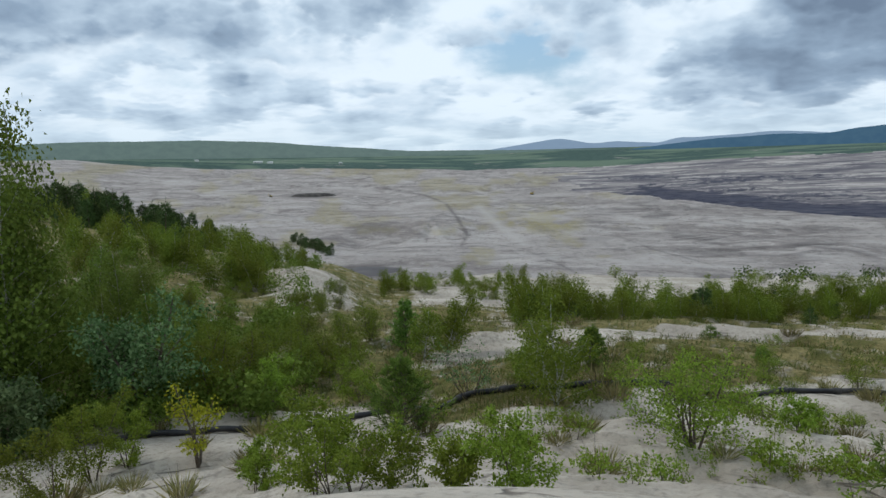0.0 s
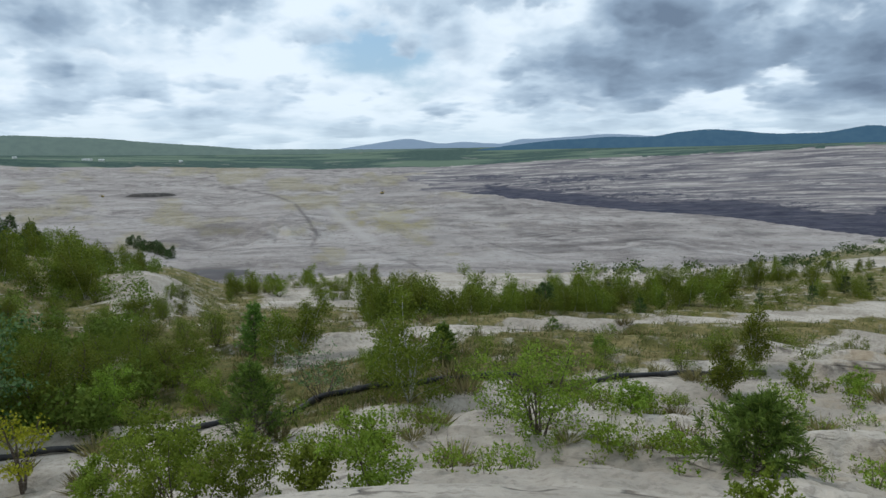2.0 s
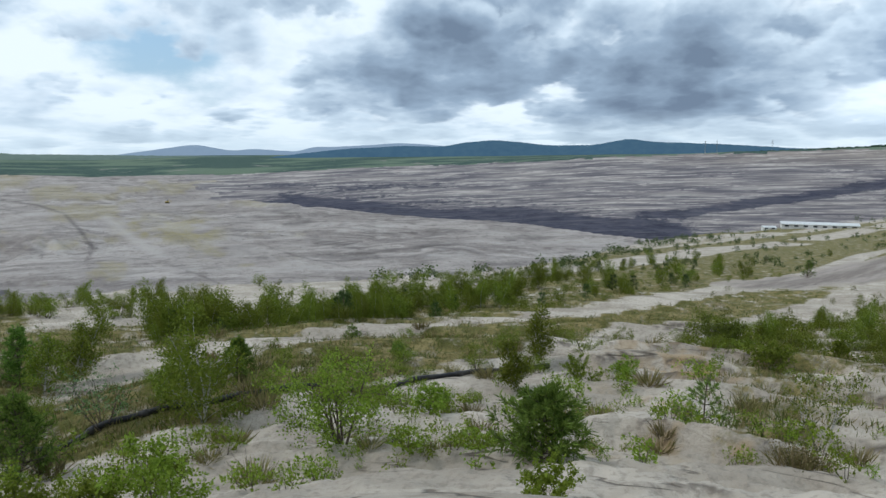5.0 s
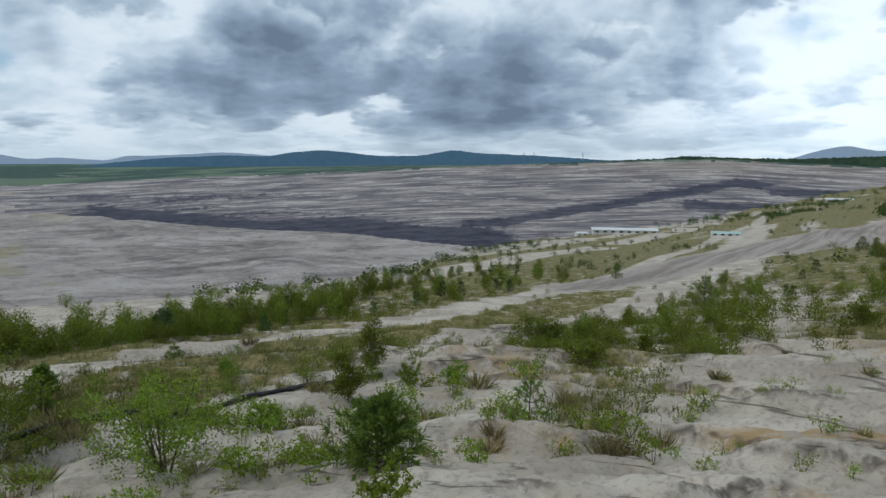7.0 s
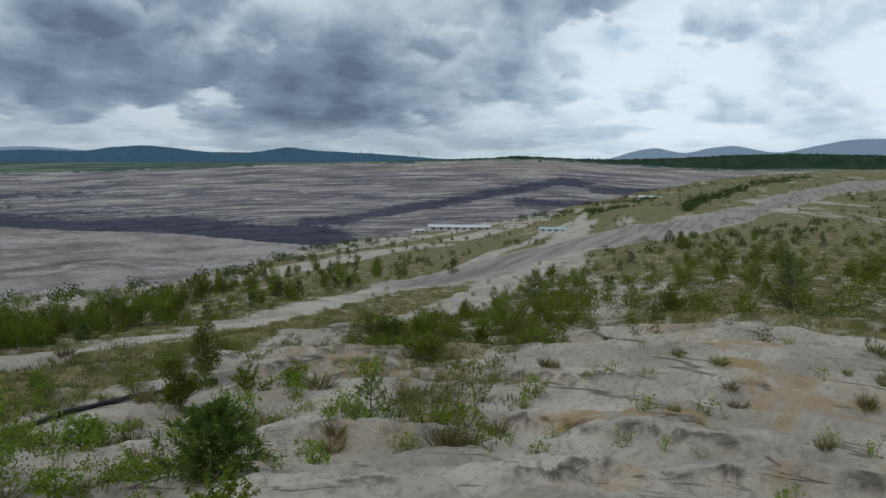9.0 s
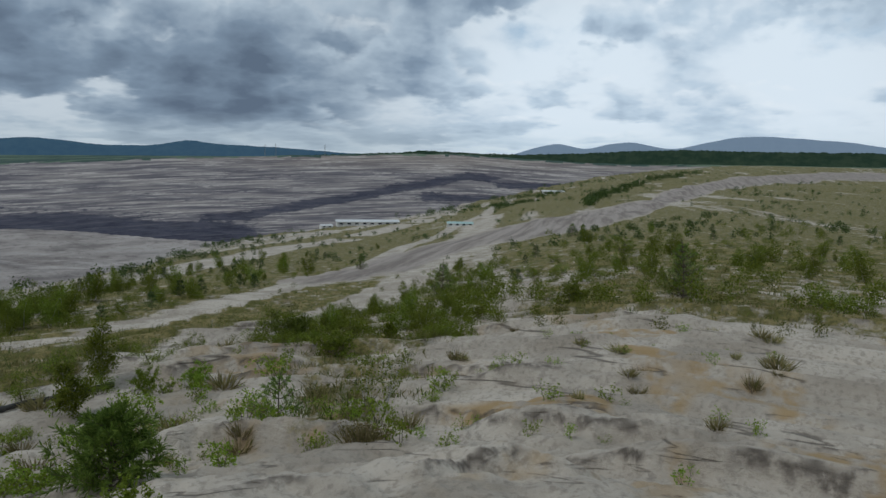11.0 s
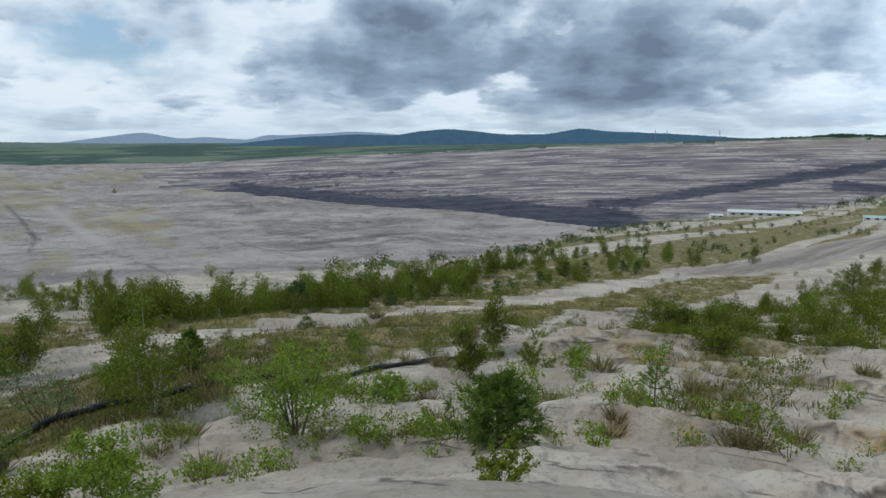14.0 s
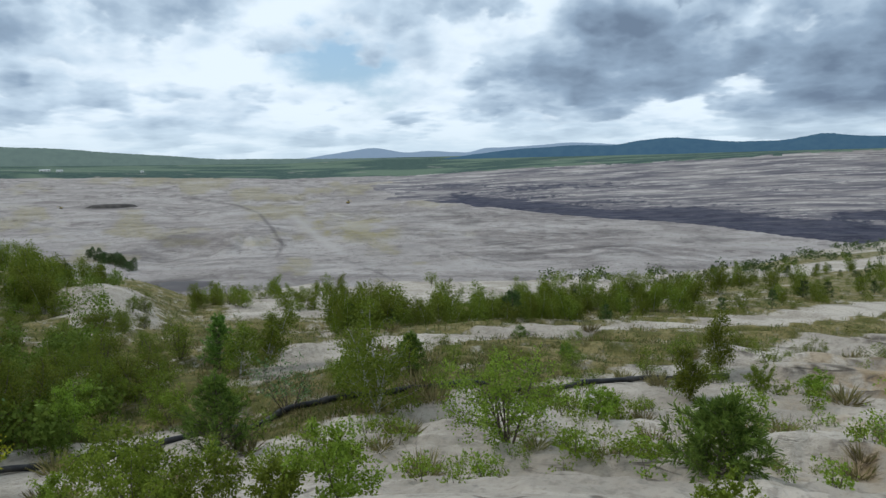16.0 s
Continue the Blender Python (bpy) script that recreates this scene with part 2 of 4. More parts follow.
def land(a, r):
    """Height below the eye, and which part of the land it is: 0 slope, 1 pit floor, 2 pit wall, 3 plain."""
    a, r = np.atleast_1d(np.asarray(a, float)), np.atleast_1d(np.asarray(r, float))
    edge = np.interp(a, *EDGE) * (1 + 0.10 * (fractal(a / 4, a * 0 + 2, 191, 3) - 0.5))
    top, pit = slope_height(a, r), mine_height(a, r)
    lip = slope_height(a, np.minimum(r, edge))
    fall = lip - np.maximum(r - edge, 0) * (0.34 + 0.1 * fractal(a * 1.2, r / 40, 211, 3))
    h = np.where(r <= edge, top, np.maximum(fall, pit))
    part = np.where(r <= edge, 0, np.where(fall > pit, 0, 1))
    end = np.interp(a, *FLOOR_END)
    part = np.where((part == 1) & (r > end * 1.01) & (a > 5 + 7 * fractal(r / 160, a * 0 + 3, 231, 3)), 2, part)
    skyline = np.degrees(np.arctan2(h, np.maximum(r, 1.0))) > np.interp(a, *RIM) - 0.03
    part = np.where((part > 0) & (r > 1500) & (skyline | (r > FAR_RIM + 20)), 3, part)
    return h, part


def ground(a, r, h=None):
    """The place on the ground at a bearing and a distance."""
    h = float(land(a, r)[0][0]) if h is None else h
    return Vector((r * math.sin(radians(a)), r * math.cos(radians(a)), EYE + h))


# ---- materials ----
def material(name):
    m = bpy.data.materials.new(name)
    m.use_nodes = True
    return m, Nodes(m.node_tree)


def finish(n, colour, rough=0.9, bump=None, strength=0.4, distance=0.05, metal=0.0, spec=0.3):
    inputs = {"Base_Color": colour, "Roughness": rough, "Metallic": metal, "Specular_IOR_Level": spec}
    if bump is not None:
        inputs["Normal"] = n.put("ShaderNodeBump", Height=bump, Strength=strength, Distance=distance).outputs[0]
    shade = n.put("ShaderNodeBsdfPrincipled", **inputs)
    n.put("ShaderNodeOutputMaterial", Surface=shade.outputs[0])


def place_of(n, scale=(1, 1, 1)):
    return n.vec("MULTIPLY", n.put("ShaderNodeNewGeometry").outputs["Position"], scale)


def turned(n, place, degrees):
    node = n.put("ShaderNodeVectorRotate", Vector=place, Angle=radians(degrees))
    node.rotation_type = "Z_AXIS"
    return node.outputs[0]


def beds_of(n):
    """Bearing, rise under the rim and rise under the eye, in degrees: the beds of the mine follow them."""
    node = n.put("ShaderNodeAttribute")
    node.attribute_name = "bed"
    return node.outputs["Vector"]


def covers(n):
    node = n.put("ShaderNodeAttribute")
    node.attribute_name = "cover"
    split = n.put("ShaderNodeSeparateColor", Color=node.outputs["Color"])
    return split.outputs[0], split.outputs[1], split.outputs[2], node.outputs["Alpha"]


def make_sand():
    m, n = material("eroded_sand")
    p = place_of(n)
    grass, dark, ochre, track = covers(n)
    coarse, fine = n.noise(p, 0.35, 6, 0.6), n.noise(p, 6.0, 8, 0.65)
    grit = n.noise(p, 45.0, 3, 0.6)
    colour = n.mix(n.span(coarse, 0.35, 0.65), (0.35, 0.305, 0.248), (0.53, 0.472, 0.395))
    colour = n.mix(n.math("MULTIPLY", n.span(fine, 0.47, 0.66), 0.6), colour, (0.225, 0.194, 0.158))
    colour = n.mix(n.math("MULTIPLY", n.span(grit, 0.55, 0.8), 0.35), colour, (0.56, 0.515, 0.45))
    colour = n.mix(n.math("MULTIPLY", ochre, n.span(n.noise(p, 1.3, 5), 0.4, 0.6)), colour, (0.36, 0.255, 0.135))
    # dark soil tone, also the shade painted under the ledges
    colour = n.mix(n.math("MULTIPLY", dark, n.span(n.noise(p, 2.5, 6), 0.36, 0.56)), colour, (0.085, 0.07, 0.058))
    colour = n.mix(track, colour, n.mix(n.span(n.noise(n.vec("MULTIPLY", turned(n, p, -17), (0.02, 0.35, 0)), 1.0, 7, 0.65, 0.3), 0.36, 0.62), (0.20, 0.17, 0.148), (0.35, 0.305, 0.268)))
    # long broken lips that follow the slope, their crack shade painted in dark
    bed = beds_of(n)
    rise = n.put("ShaderNodeSeparateXYZ", Vector=bed).outputs[2]
    line = n.noise(n.vec("MULTIPLY", bed, (0.045, 0, 0.46)), 1.0, 3, 0.5, 0.1)
    lip = n.math("MULTIPLY", n.span(n.math("ABSOLUTE", n.math("SUBTRACT", line, 0.5)), 0.003, 0.014, 1.0, 0.0), n.span(n.noise(n.vec("MULTIPLY", bed, (0.12, 0, 0.5)), 1.0, 5, 0.65), 0.5, 0.6))
    lip = n.math("MULTIPLY", lip, n.span(rise, -9.0, -12.0))
    colour = n.mix(n.math("MULTIPLY", lip, 0.7), colour, (0.10, 0.082, 0.066))
    sward = n.mix(n.span(n.noise(p, 1.1, 6), 0.35, 0.65), (0.11, 0.108, 0.03), (0.265, 0.215, 0.095))
    sward = n.mix(n.span(fine, 0.4, 0.7), sward, (0.085, 0.085, 0.03))
    patch = n.math("ADD", n.math("MULTIPLY", n.noise(p, 0.8, 8, 0.68), 0.8), n.math("MULTIPLY", fine, 0.2))
    on = n.span(n.math("SUBTRACT", grass, patch), -0.06, 0.07)
    colour = n.mix(on, colour, sward)
    lumps = n.noise(n.vec("MULTIPLY", p, (1, 1, 2.5)), 1.7, 7, 0.62, 0.5)
    height = n.math("ADD", n.math("ADD", n.math("MULTIPLY", fine, 0.5), n.math("MULTIPLY", grit, 0.10)), n.math("SUBTRACT", n.math("MULTIPLY", lumps, 1.2), n.math("MULTIPLY", lip, 0.6)))
    finish(n, colour, 0.95, height, 0.7, 0.2, spec=0.15)
    return m


def make_pit_floor():
    m, n = material("spoil")
    p = place_of(n)
    grass, dark, ochre, track = covers(n)
    flat = n.vec("MULTIPLY", p, (1, 1, 0))
    a = n.noise(n.vec("MULTIPLY", flat, (0.5, 1.0, 1.0)), 0.012, 9, 0.65, 0.5)
    b = n.noise(p, 0.10, 8, 0.68)
    # ridges of tipped spoil, side by side in long bends
    bend = n.noise(n.vec("MULTIPLY", flat, (0.6, 1, 1)), 0.0042, 3, 0.5, 0.4)
    ridges = n.math("SINE", n.math("MULTIPLY", n.math("ADD", bend, n.math("MULTIPLY", b, 0.02)), 150.0))
    where = n.span(n.noise(flat, 0.006, 4, 0.6), 0.42, 0.6)
    colour = n.mix(n.span(a, 0.36, 0.64), (0.26, 0.23, 0.212), (0.40, 0.362, 0.333))
    colour = n.mix(n.math("MULTIPLY", n.span(b, 0.5, 0.72), 0.45), colour, (0.19, 0.17, 0.158))
    colour = n.mix(n.math("MULTIPLY", where, n.span(ridges, 0.45, 1.0, 0.0, 0.5)), colour, (0.15, 0.133, 0.128))
    colour = n.mix(n.math("MULTIPLY", where, n.span(ridges, -0.4, -1.0, 0.0, 0.4)), colour, (0.46, 0.43, 0.40))
    bed = beds_of(n)
    streak = n.noise(n.vec("MULTIPLY", bed, (0.6, 0, 5.0)), 1.0, 6, 0.66, 1.3)
    crumbs = n.noise(n.vec("MULTIPLY", bed, (3.0, 0, 9.0)), 1.0, 5, 0.7, 0.3)
    colour = n.mix(n.span(streak, 0.47, 0.36, 0.0, 0.6), colour, (0.15, 0.128, 0.12))
    colour = n.mix(n.span(streak, 0.54, 0.66, 0.0, 0.55), colour, (0.46, 0.425, 0.39))
    colour = n.mix(n.span(crumbs, 0.54, 0.66, 0.0, 0.55), colour, (0.17, 0.147, 0.135))
    colour = n.mix(n.math("MULTIPLY", ochre, n.span(crumbs, 0.35, 0.62, 1.0, 0.5)), colour, (0.29, 0.25, 0.115))
    colour = n.mix(n.math("MULTIPLY", dark, n.span(b, 0.3, 0.6, 0.55, 1.0)), colour, (0.10, 0.088, 0.085))
    colour = n.mix(n.math("MULTIPLY", track, 0.8), colour, (0.45, 0.415, 0.385))
    finish(n, colour, 0.95, n.math("ADD", n.math("ADD", b, a), n.math("MULTIPLY", n.math("MULTIPLY", ridges, where), 0.3)), 0.9, 4.0, spec=0.1)
    return m


def make_pit_wall():
    m, n = material("terraced_overburden")
    p = place_of(n)
    grass, dark, ochre, track = covers(n)
    bed = beds_of(n)
    lumps = n.noise(p, 0.03, 8, 0.65)
    broad = n.noise(n.vec("MULTIPLY", bed, (0.16, 3.6, 0)), 1.0, 5, 0.6, 0.25)
    thin = n.noise(n.vec("MULTIPLY", bed, (0.22, 8.0, 0)), 1.0, 5, 0.68, 0.35)
    spots = n.noise(n.vec("MULTIPLY", bed, (1.6, 6.0, 0)), 1.0, 6, 0.7)
    colour = n.mix(n.span(broad, 0.4, 0.6), (0.12, 0.11, 0.122), (0.265, 0.24, 0.228))
    colour = n.mix(n.math("MULTIPLY", n.span(spots, 0.5, 0.72), 0.5), colour, (0.12, 0.11, 0.115))
    colour = n.mix(n.math("MULTIPLY", ochre, 0.7), colour, (0.30, 0.25, 0.205))
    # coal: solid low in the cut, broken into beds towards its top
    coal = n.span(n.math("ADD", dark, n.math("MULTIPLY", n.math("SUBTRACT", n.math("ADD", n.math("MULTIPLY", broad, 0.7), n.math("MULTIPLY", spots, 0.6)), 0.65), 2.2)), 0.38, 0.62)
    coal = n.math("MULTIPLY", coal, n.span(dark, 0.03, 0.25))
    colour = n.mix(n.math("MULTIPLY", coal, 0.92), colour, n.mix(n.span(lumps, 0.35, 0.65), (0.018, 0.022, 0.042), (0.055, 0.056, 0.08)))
    # pale berms and haul roads between the benches, with light on the tops painted in
    berm = n.math("MULTIPLY", n.span(thin, 0.52, 0.59), n.span(spots, 0.38, 0.52))
    colour = n.mix(n.math("MULTIPLY", berm, n.span(coal, 0.0, 1.0, 0.8, 0.10)), colour, (0.46, 0.42, 0.385))
    # bench faces between them, darkened in the colour as if shaded
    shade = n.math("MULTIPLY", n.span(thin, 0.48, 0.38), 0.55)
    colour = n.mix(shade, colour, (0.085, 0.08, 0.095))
    colour = n.mix(n.math("MULTIPLY", track, n.span(lumps, 0.35, 0.6)), colour, (0.42, 0.39, 0.365))
    finish(n, colour, 0.95, n.math("ADD", lumps, thin), 0.7, 4.0, spec=0.1)
    return m


def make_plain():
    m, n = material("woods_and_fields")
    p = place_of(n)
    a = n.noise(n.vec("MULTIPLY", p, (0.5, 1, 1)), 0.004, 4, 0.5)
    b = n.noise(p, 0.05, 8, 0.7)
    # the blue-green tint carries the haze of distance in the colour
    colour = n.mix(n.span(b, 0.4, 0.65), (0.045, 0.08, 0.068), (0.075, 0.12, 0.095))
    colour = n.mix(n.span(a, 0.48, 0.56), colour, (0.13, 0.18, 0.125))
    colour = n.mix(n.span(n.noise(p, 0.009, 3), 0.66, 0.7), colour, (0.24, 0.23, 0.20))
    finish(n, colour, 0.95, b, 0.8, 10.0, spec=0.1)
    return m


def make_distance(name, low, high, haze_glow):
    """Woods far off, blue with air: the haze is painted as tint and glow."""
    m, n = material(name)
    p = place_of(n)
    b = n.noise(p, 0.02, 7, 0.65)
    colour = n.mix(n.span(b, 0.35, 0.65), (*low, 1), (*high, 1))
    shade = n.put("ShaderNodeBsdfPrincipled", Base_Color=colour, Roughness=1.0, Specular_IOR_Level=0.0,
                  Emission_Color=(*haze_glow, 1), Emission_Strength=1.0)
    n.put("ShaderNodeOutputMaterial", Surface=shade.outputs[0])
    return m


def make_leaf(name, dark, light, through_light=0.35, rough=0.65):
    m, n = material(name)
    pick = n.put("ShaderNodeNewGeometry").outputs["Random Per Island"]
    own = n.put("ShaderNodeObjectInfo").outputs["Random"]
    colour = n.mix(pick, (*dark, 1), (*light, 1))
    tone = n.put("ShaderNodeHueSaturation", Hue=n.math("ADD", n.math("MULTIPLY", own, 0.03), 0.485), Value=n.math("ADD", n.math("MULTIPLY", own, 0.5), 0.75), Color=colour)
    shade = n.put("ShaderNodeBsdfPrincipled", Base_Color=tone.outputs[0], Roughness=rough, Specular_IOR_Level=0.12)
    thin = n.put("ShaderNodeBsdfTranslucent", Color=tone.outputs[0])
    both = n.put("ShaderNodeMixShader", i0=through_light, i1=shade.outputs[0], i2=thin.outputs[0])
    n.put("ShaderNodeOutputMaterial", Surface=both.outputs[0])
    return m


def make_bark(name, base, mark, scale=(3, 3, 14)):
    m, n = material(name)
    p = n.vec("MULTIPLY", n.put("ShaderNodeTexCoord").outputs["Object"], scale)
    b = n.noise(p, 3.0, 5, 0.6)
    finish(n, n.mix(n.span(b, 0.48, 0.6), (*base, 1), (*mark, 1)), 0.85, b, 0.5, 0.01)
    return m


def make_plain_paint(name, colour, worn, rough=0.6, metal=0.0, scale=2.0):
    m, n = material(name)
    p = place_of(n)
    b = n.noise(p, scale, 6, 0.6)
    finish(n, n.mix(n.span(b, 0.42, 0.68), (*colour, 1), (*worn, 1)), rough, b, 0.25, 0.02, metal)
    return m


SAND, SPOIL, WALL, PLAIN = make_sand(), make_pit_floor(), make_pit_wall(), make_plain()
BIRCH_LEAF = make_leaf("birch_leaf", (0.085, 0.118, 0.012), (0.195, 0.235, 0.032))
BRIGHT_LEAF = make_leaf("young_leaf", (0.12, 0.18, 0.016), (0.25, 0.33, 0.045))
DARK_LEAF = make_leaf("dark_leaf", (0.08, 0.12, 0.016), (0.165, 0.22, 0.038), 0.35)
SILVER_LEAF = make_leaf("whitebeam_leaf", (0.035, 0.08, 0.018), (0.19, 0.27, 0.115), 0.3)
SCRUB_LEAF = make_leaf("scrub_leaf", (0.03, 0.052, 0.014), (0.085, 0.12, 0.03), 0.2)
YELLOW_LEAF = make_leaf("yellow_leaf", (0.20, 0.20, 0.012), (0.36, 0.34, 0.03))
HEATH_LEAF = make_leaf("heath_leaf", (0.06, 0.082, 0.012), (0.20, 0.205, 0.045))
NEEDLE = make_leaf("pine_needle", (0.065, 0.12, 0.02), (0.20, 0.30, 0.055), 0.3)
FIR_NEEDLE = make_leaf("dark_needle", (0.035, 0.062, 0.018), (0.085, 0.125, 0.035), 0.15)
DRY_GRASS = make_leaf("dry_grass", (0.13, 0.135, 0.04), (0.33, 0.27, 0.13), 0.3, 0.8)
GREEN_GRASS = make_leaf("green_grass", (0.06, 0.09, 0.02), (0.16, 0.19, 0.05), 0.3, 0.8)
WHITE_BARK = make_bark("birch_bark", (0.46, 0.44, 0.40), (0.09, 0.075, 0.06))
BROWN_BARK = make_bark("brown_bark", (0.085, 0.065, 0.048), (0.16, 0.125, 0.095))
BLACK_RUBBER = make_plain_paint("black_plastic", (0.012, 0.012, 0.013), (0.05, 0.046, 0.042), 0.45)


# ---- the land ----
def fast_mesh(name, verts, faces, mat, smooth=True):
    """A mesh from arrays of corners and of faces with equal numbers of corners."""
    mesh = bpy.data.meshes.new(name)
    faces = np.asarray(faces, np.int32)
    count, sides = faces.shape
    mesh.vertices.add(len(verts))
    mesh.vertices.foreach_set("co", np.asarray(verts, np.float32).ravel())
    mesh.loops.add(count * sides)
    mesh.loops.foreach_set("vertex_index", faces.ravel())
    mesh.polygons.add(count)
    mesh.polygons.foreach_set("loop_start", np.arange(0, count * sides, sides, dtype=np.int32))
    mesh.polygons.foreach_set("use_smooth", np.full(count, smooth))
    mesh.update(calc_edges=True)
    mesh.materials.append(mat)
    return mesh


def band(value, lo, hi, soft):
    return ramp01(value, lo - soft, lo + soft) * (1 - ramp01(value, hi - soft, hi + soft))


def across(a, r):
    """Distance across the strips of sand and grass, which run past the look-out towards the mine's edge."""
    return r * (0.93 * np.cos(np.radians(a)) - 0.37 * np.sin(np.radians(a)))


HAUL_ROAD = ([44, 48, 54.5, 58.2, 61.7, 63.6, 66.3, 70.3, 73, 76.6, 79, 80.5, 83, 90],
             [76, 79, 81, 90, 113, 123, 128, 136, 160, 205, 300, 384, 520, 900],
             [77, 86, 107, 132, 158, 173, 197, 252, 292, 345, 540, 690, 900, 1500])


def on_road(a, r):
    """1 on the broad haul road, 0 beside it."""
    near, far = np.interp(a, HAUL_ROAD[0], HAUL_ROAD[1]), np.interp(a, HAUL_ROAD[0], HAUL_ROAD[2])
    wob = 1 + 0.10 * (fractal(np.asarray(a) / 1.5, np.asarray(a) * 0 + 4, 415, 3) - 0.5)
    return ramp01(r / near * wob, 0.97, 1.05) * (1 - ramp01(r / far * wob, 0.95, 1.04)) * ramp01(a, 45, 52)


def along(a, el, way, width):
    """1 on a line given by bearings and rises, falling off to both sides."""
    best = np.full(np.shape(a), 9.0)
    for (a0, e0), (a1, e1) in zip(way[:-1], way[1:]):
        da, de = a1 - a0, (e1 - e0) * 3
        u = np.clip(((a - a0) * da + (el - e0) * 3 * de) / (da * da + de * de), 0, 1)
        best = np.minimum(best, np.hypot(a - a0 - u * da, (el - e0) * 3 - u * de))
    return np.exp(-(best / width) ** 2)


# lines on the mine floor, by bearing and rise: a conveyor belt, a pale road and wheel tracks
MINE_BELT = [(-5.3, -3.03), (-1.5, -3.73), (0.1, -4.4), (1.0, -5.57), (1.8, -6.93), (1.3, -7.8)]
MINE_ROAD = [(2.7, -4.74), (4.4, -6.33), (6.2, -7.67)]
MINE_TRACKS = [
    [(-17.5, -3.81), (-13.4, -4.86), (-10.7, -5.25)],
    [(-8.5, -7.52), (-3.0, -7.81), (2.8, -7.77), (6.0, -7.86)],
    [(6.6, -8.27), (8.7, -9.13), (10.9, -10.25)],
    [(14.1, -3.78), (19.2, -4.66), (23.2, -4.99), (30.1, -5.55), (33.9, -5.96)],
    [(15.5, -4.05), (16.7, -5.27)],
    [(13.3, -7.02), (16.3, -8.11), (20.6, -9.16)],
    [(23.2, -7.11), (26.6, -7.5), (30.2, -7.74)]]


def cover_of(a, r, h, part):
    """What lies on the land: grass, dark earth, coal or painted shade, ochre, bare track."""
    el = np.degrees(np.arctan2(h, r))
    x, y = r * np.sin(np.radians(a)), r * np.cos(np.radians(a))
    v = across(a, r)
    strip = fractal(v / 9.0, x / 120.0 + 7, 311, 3) - 0.5
    g = 0.21 + 0.0 * a
    g = g + 0.46 * band(v, 16.2, 23.6, 1.0) * ramp01(a, -8, 0) * (1 - ramp01(r, 70, 90))
    g = g + 0.34 * band(v, 27, 46, 2.0) * ramp01(a, -8, 0)
    g = g + 0.30 * band(v, 3.5, 12, 2.0) * ramp01(a, 44, 52)
    g = g + 0.33 * ramp01(a, 62, 70) * ramp01(r, 28, 36) * (1 - band(v, 3.5, 12, 2.0))
    g = g + 0.44 * ramp01(-a, -3, 6) * ramp01(r, 20, 23)
    g = g + (0.29 + 1.4 * strip) * ramp01(r, 60, 90) * ramp01(a, 28, 40)
    g = g - 0.35 * np.exp(-((a + 11) / 3.5) ** 2 - ((r - 48) / 9) ** 2)
    g = g + 0.25 * (fractal(x / 9, y / 9, 301, 3) - 0.5)
    track = np.zeros_like(a)
    # a broad graded haul road along the plateau
    track = np.maximum(track, on_road(a, r))
    strips = 0.9 * band(v, 23.6, 26.8, 0.5) * band(a, 2, 64, 4) * ramp01(fractal(a / 3, r / 3, 321, 2), 0.2, 0.4)
    strips = np.maximum(strips, 0.8 * band(v, 48, 58, 2) * band(a, 0, 64, 4) * ramp01(fractal(a / 3, r / 9, 331, 2), 0.25, 0.45))
    g = g * (1 - track) * (1 - strips)
    s = np.radians(a) * 24
    # undercut shade painted into the scarps of the ledges, in a dark soil tone
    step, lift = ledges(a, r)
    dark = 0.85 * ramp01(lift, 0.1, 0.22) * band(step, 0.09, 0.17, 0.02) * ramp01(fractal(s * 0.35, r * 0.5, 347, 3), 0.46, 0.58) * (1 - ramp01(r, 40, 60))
    ochre = ramp01(fractal(np.radians(a) * 24 * 0.3, r * 0.35, 361, 3), 0.55, 0.68) * ramp01(a, 36, 48) * band(r, 11, 31, 3)
    # pit floor
    low = part == 1
    g = np.where(low, 0, g)
    bands = fractal(a / 3.5 + 2 * fractal(a / 5, el, 405, 2), el * 2.2, 401, 5)
    belt = along(a, el, MINE_BELT, 0.16)
    dark = np.where(low, np.maximum(0.5 * ramp01(bands, 0.58, 0.70) * ramp01(a, 2, 12), 0.7 * belt), dark)
    for way in MINE_TRACKS:
        dark = np.where(low, np.maximum(dark, 0.5 * along(a, el, way, 0.13)), dark)
    pool = np.exp(-((a + 5.7) / 2.6) ** 6 - ((r - 478) / 26) ** 4)
    hole = np.exp(-((a + 10.3) / 1.7) ** 4 - ((el + 3.52) / 0.17) ** 4)
    dark = np.where(low, np.maximum(dark, 1.0 * np.maximum(pool, hole)), dark)
    # darker patch in the hollow, its shaded face put into the colour
    bowl = np.exp(-((a + 5.6) / 2.2) ** 4 - ((el + 6.25) / 0.55) ** 4)
    dark = np.where(low, np.maximum(dark, 0.45 * bowl), dark)
    field = band(a, 3.6, 10.5, 1.2) * band(el + 0.12 * (a - 6), -6.6, -4.7, 0.4) * ramp01(fractal(a / 1.5, el * 2, 423, 4), 0.35, 0.55)
    ochre = np.where(low, np.maximum(0.55 * ramp01(fractal(a / 3, el * 1.1, 421, 5), 0.55, 0.68) * band(a, -32, 16, 4), 0.9 * field), ochre)
    road = along(a, el, MINE_ROAD, 0.5)
    track = np.where(low, np.maximum(0.8 * road, 0.5 * ramp01(fractal(a / 4.0, el * 3.0, 441, 5), 0.57, 0.68)), track)
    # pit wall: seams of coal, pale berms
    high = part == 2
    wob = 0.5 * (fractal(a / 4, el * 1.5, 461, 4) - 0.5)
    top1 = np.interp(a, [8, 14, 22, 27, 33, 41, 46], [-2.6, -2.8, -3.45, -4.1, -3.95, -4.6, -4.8])
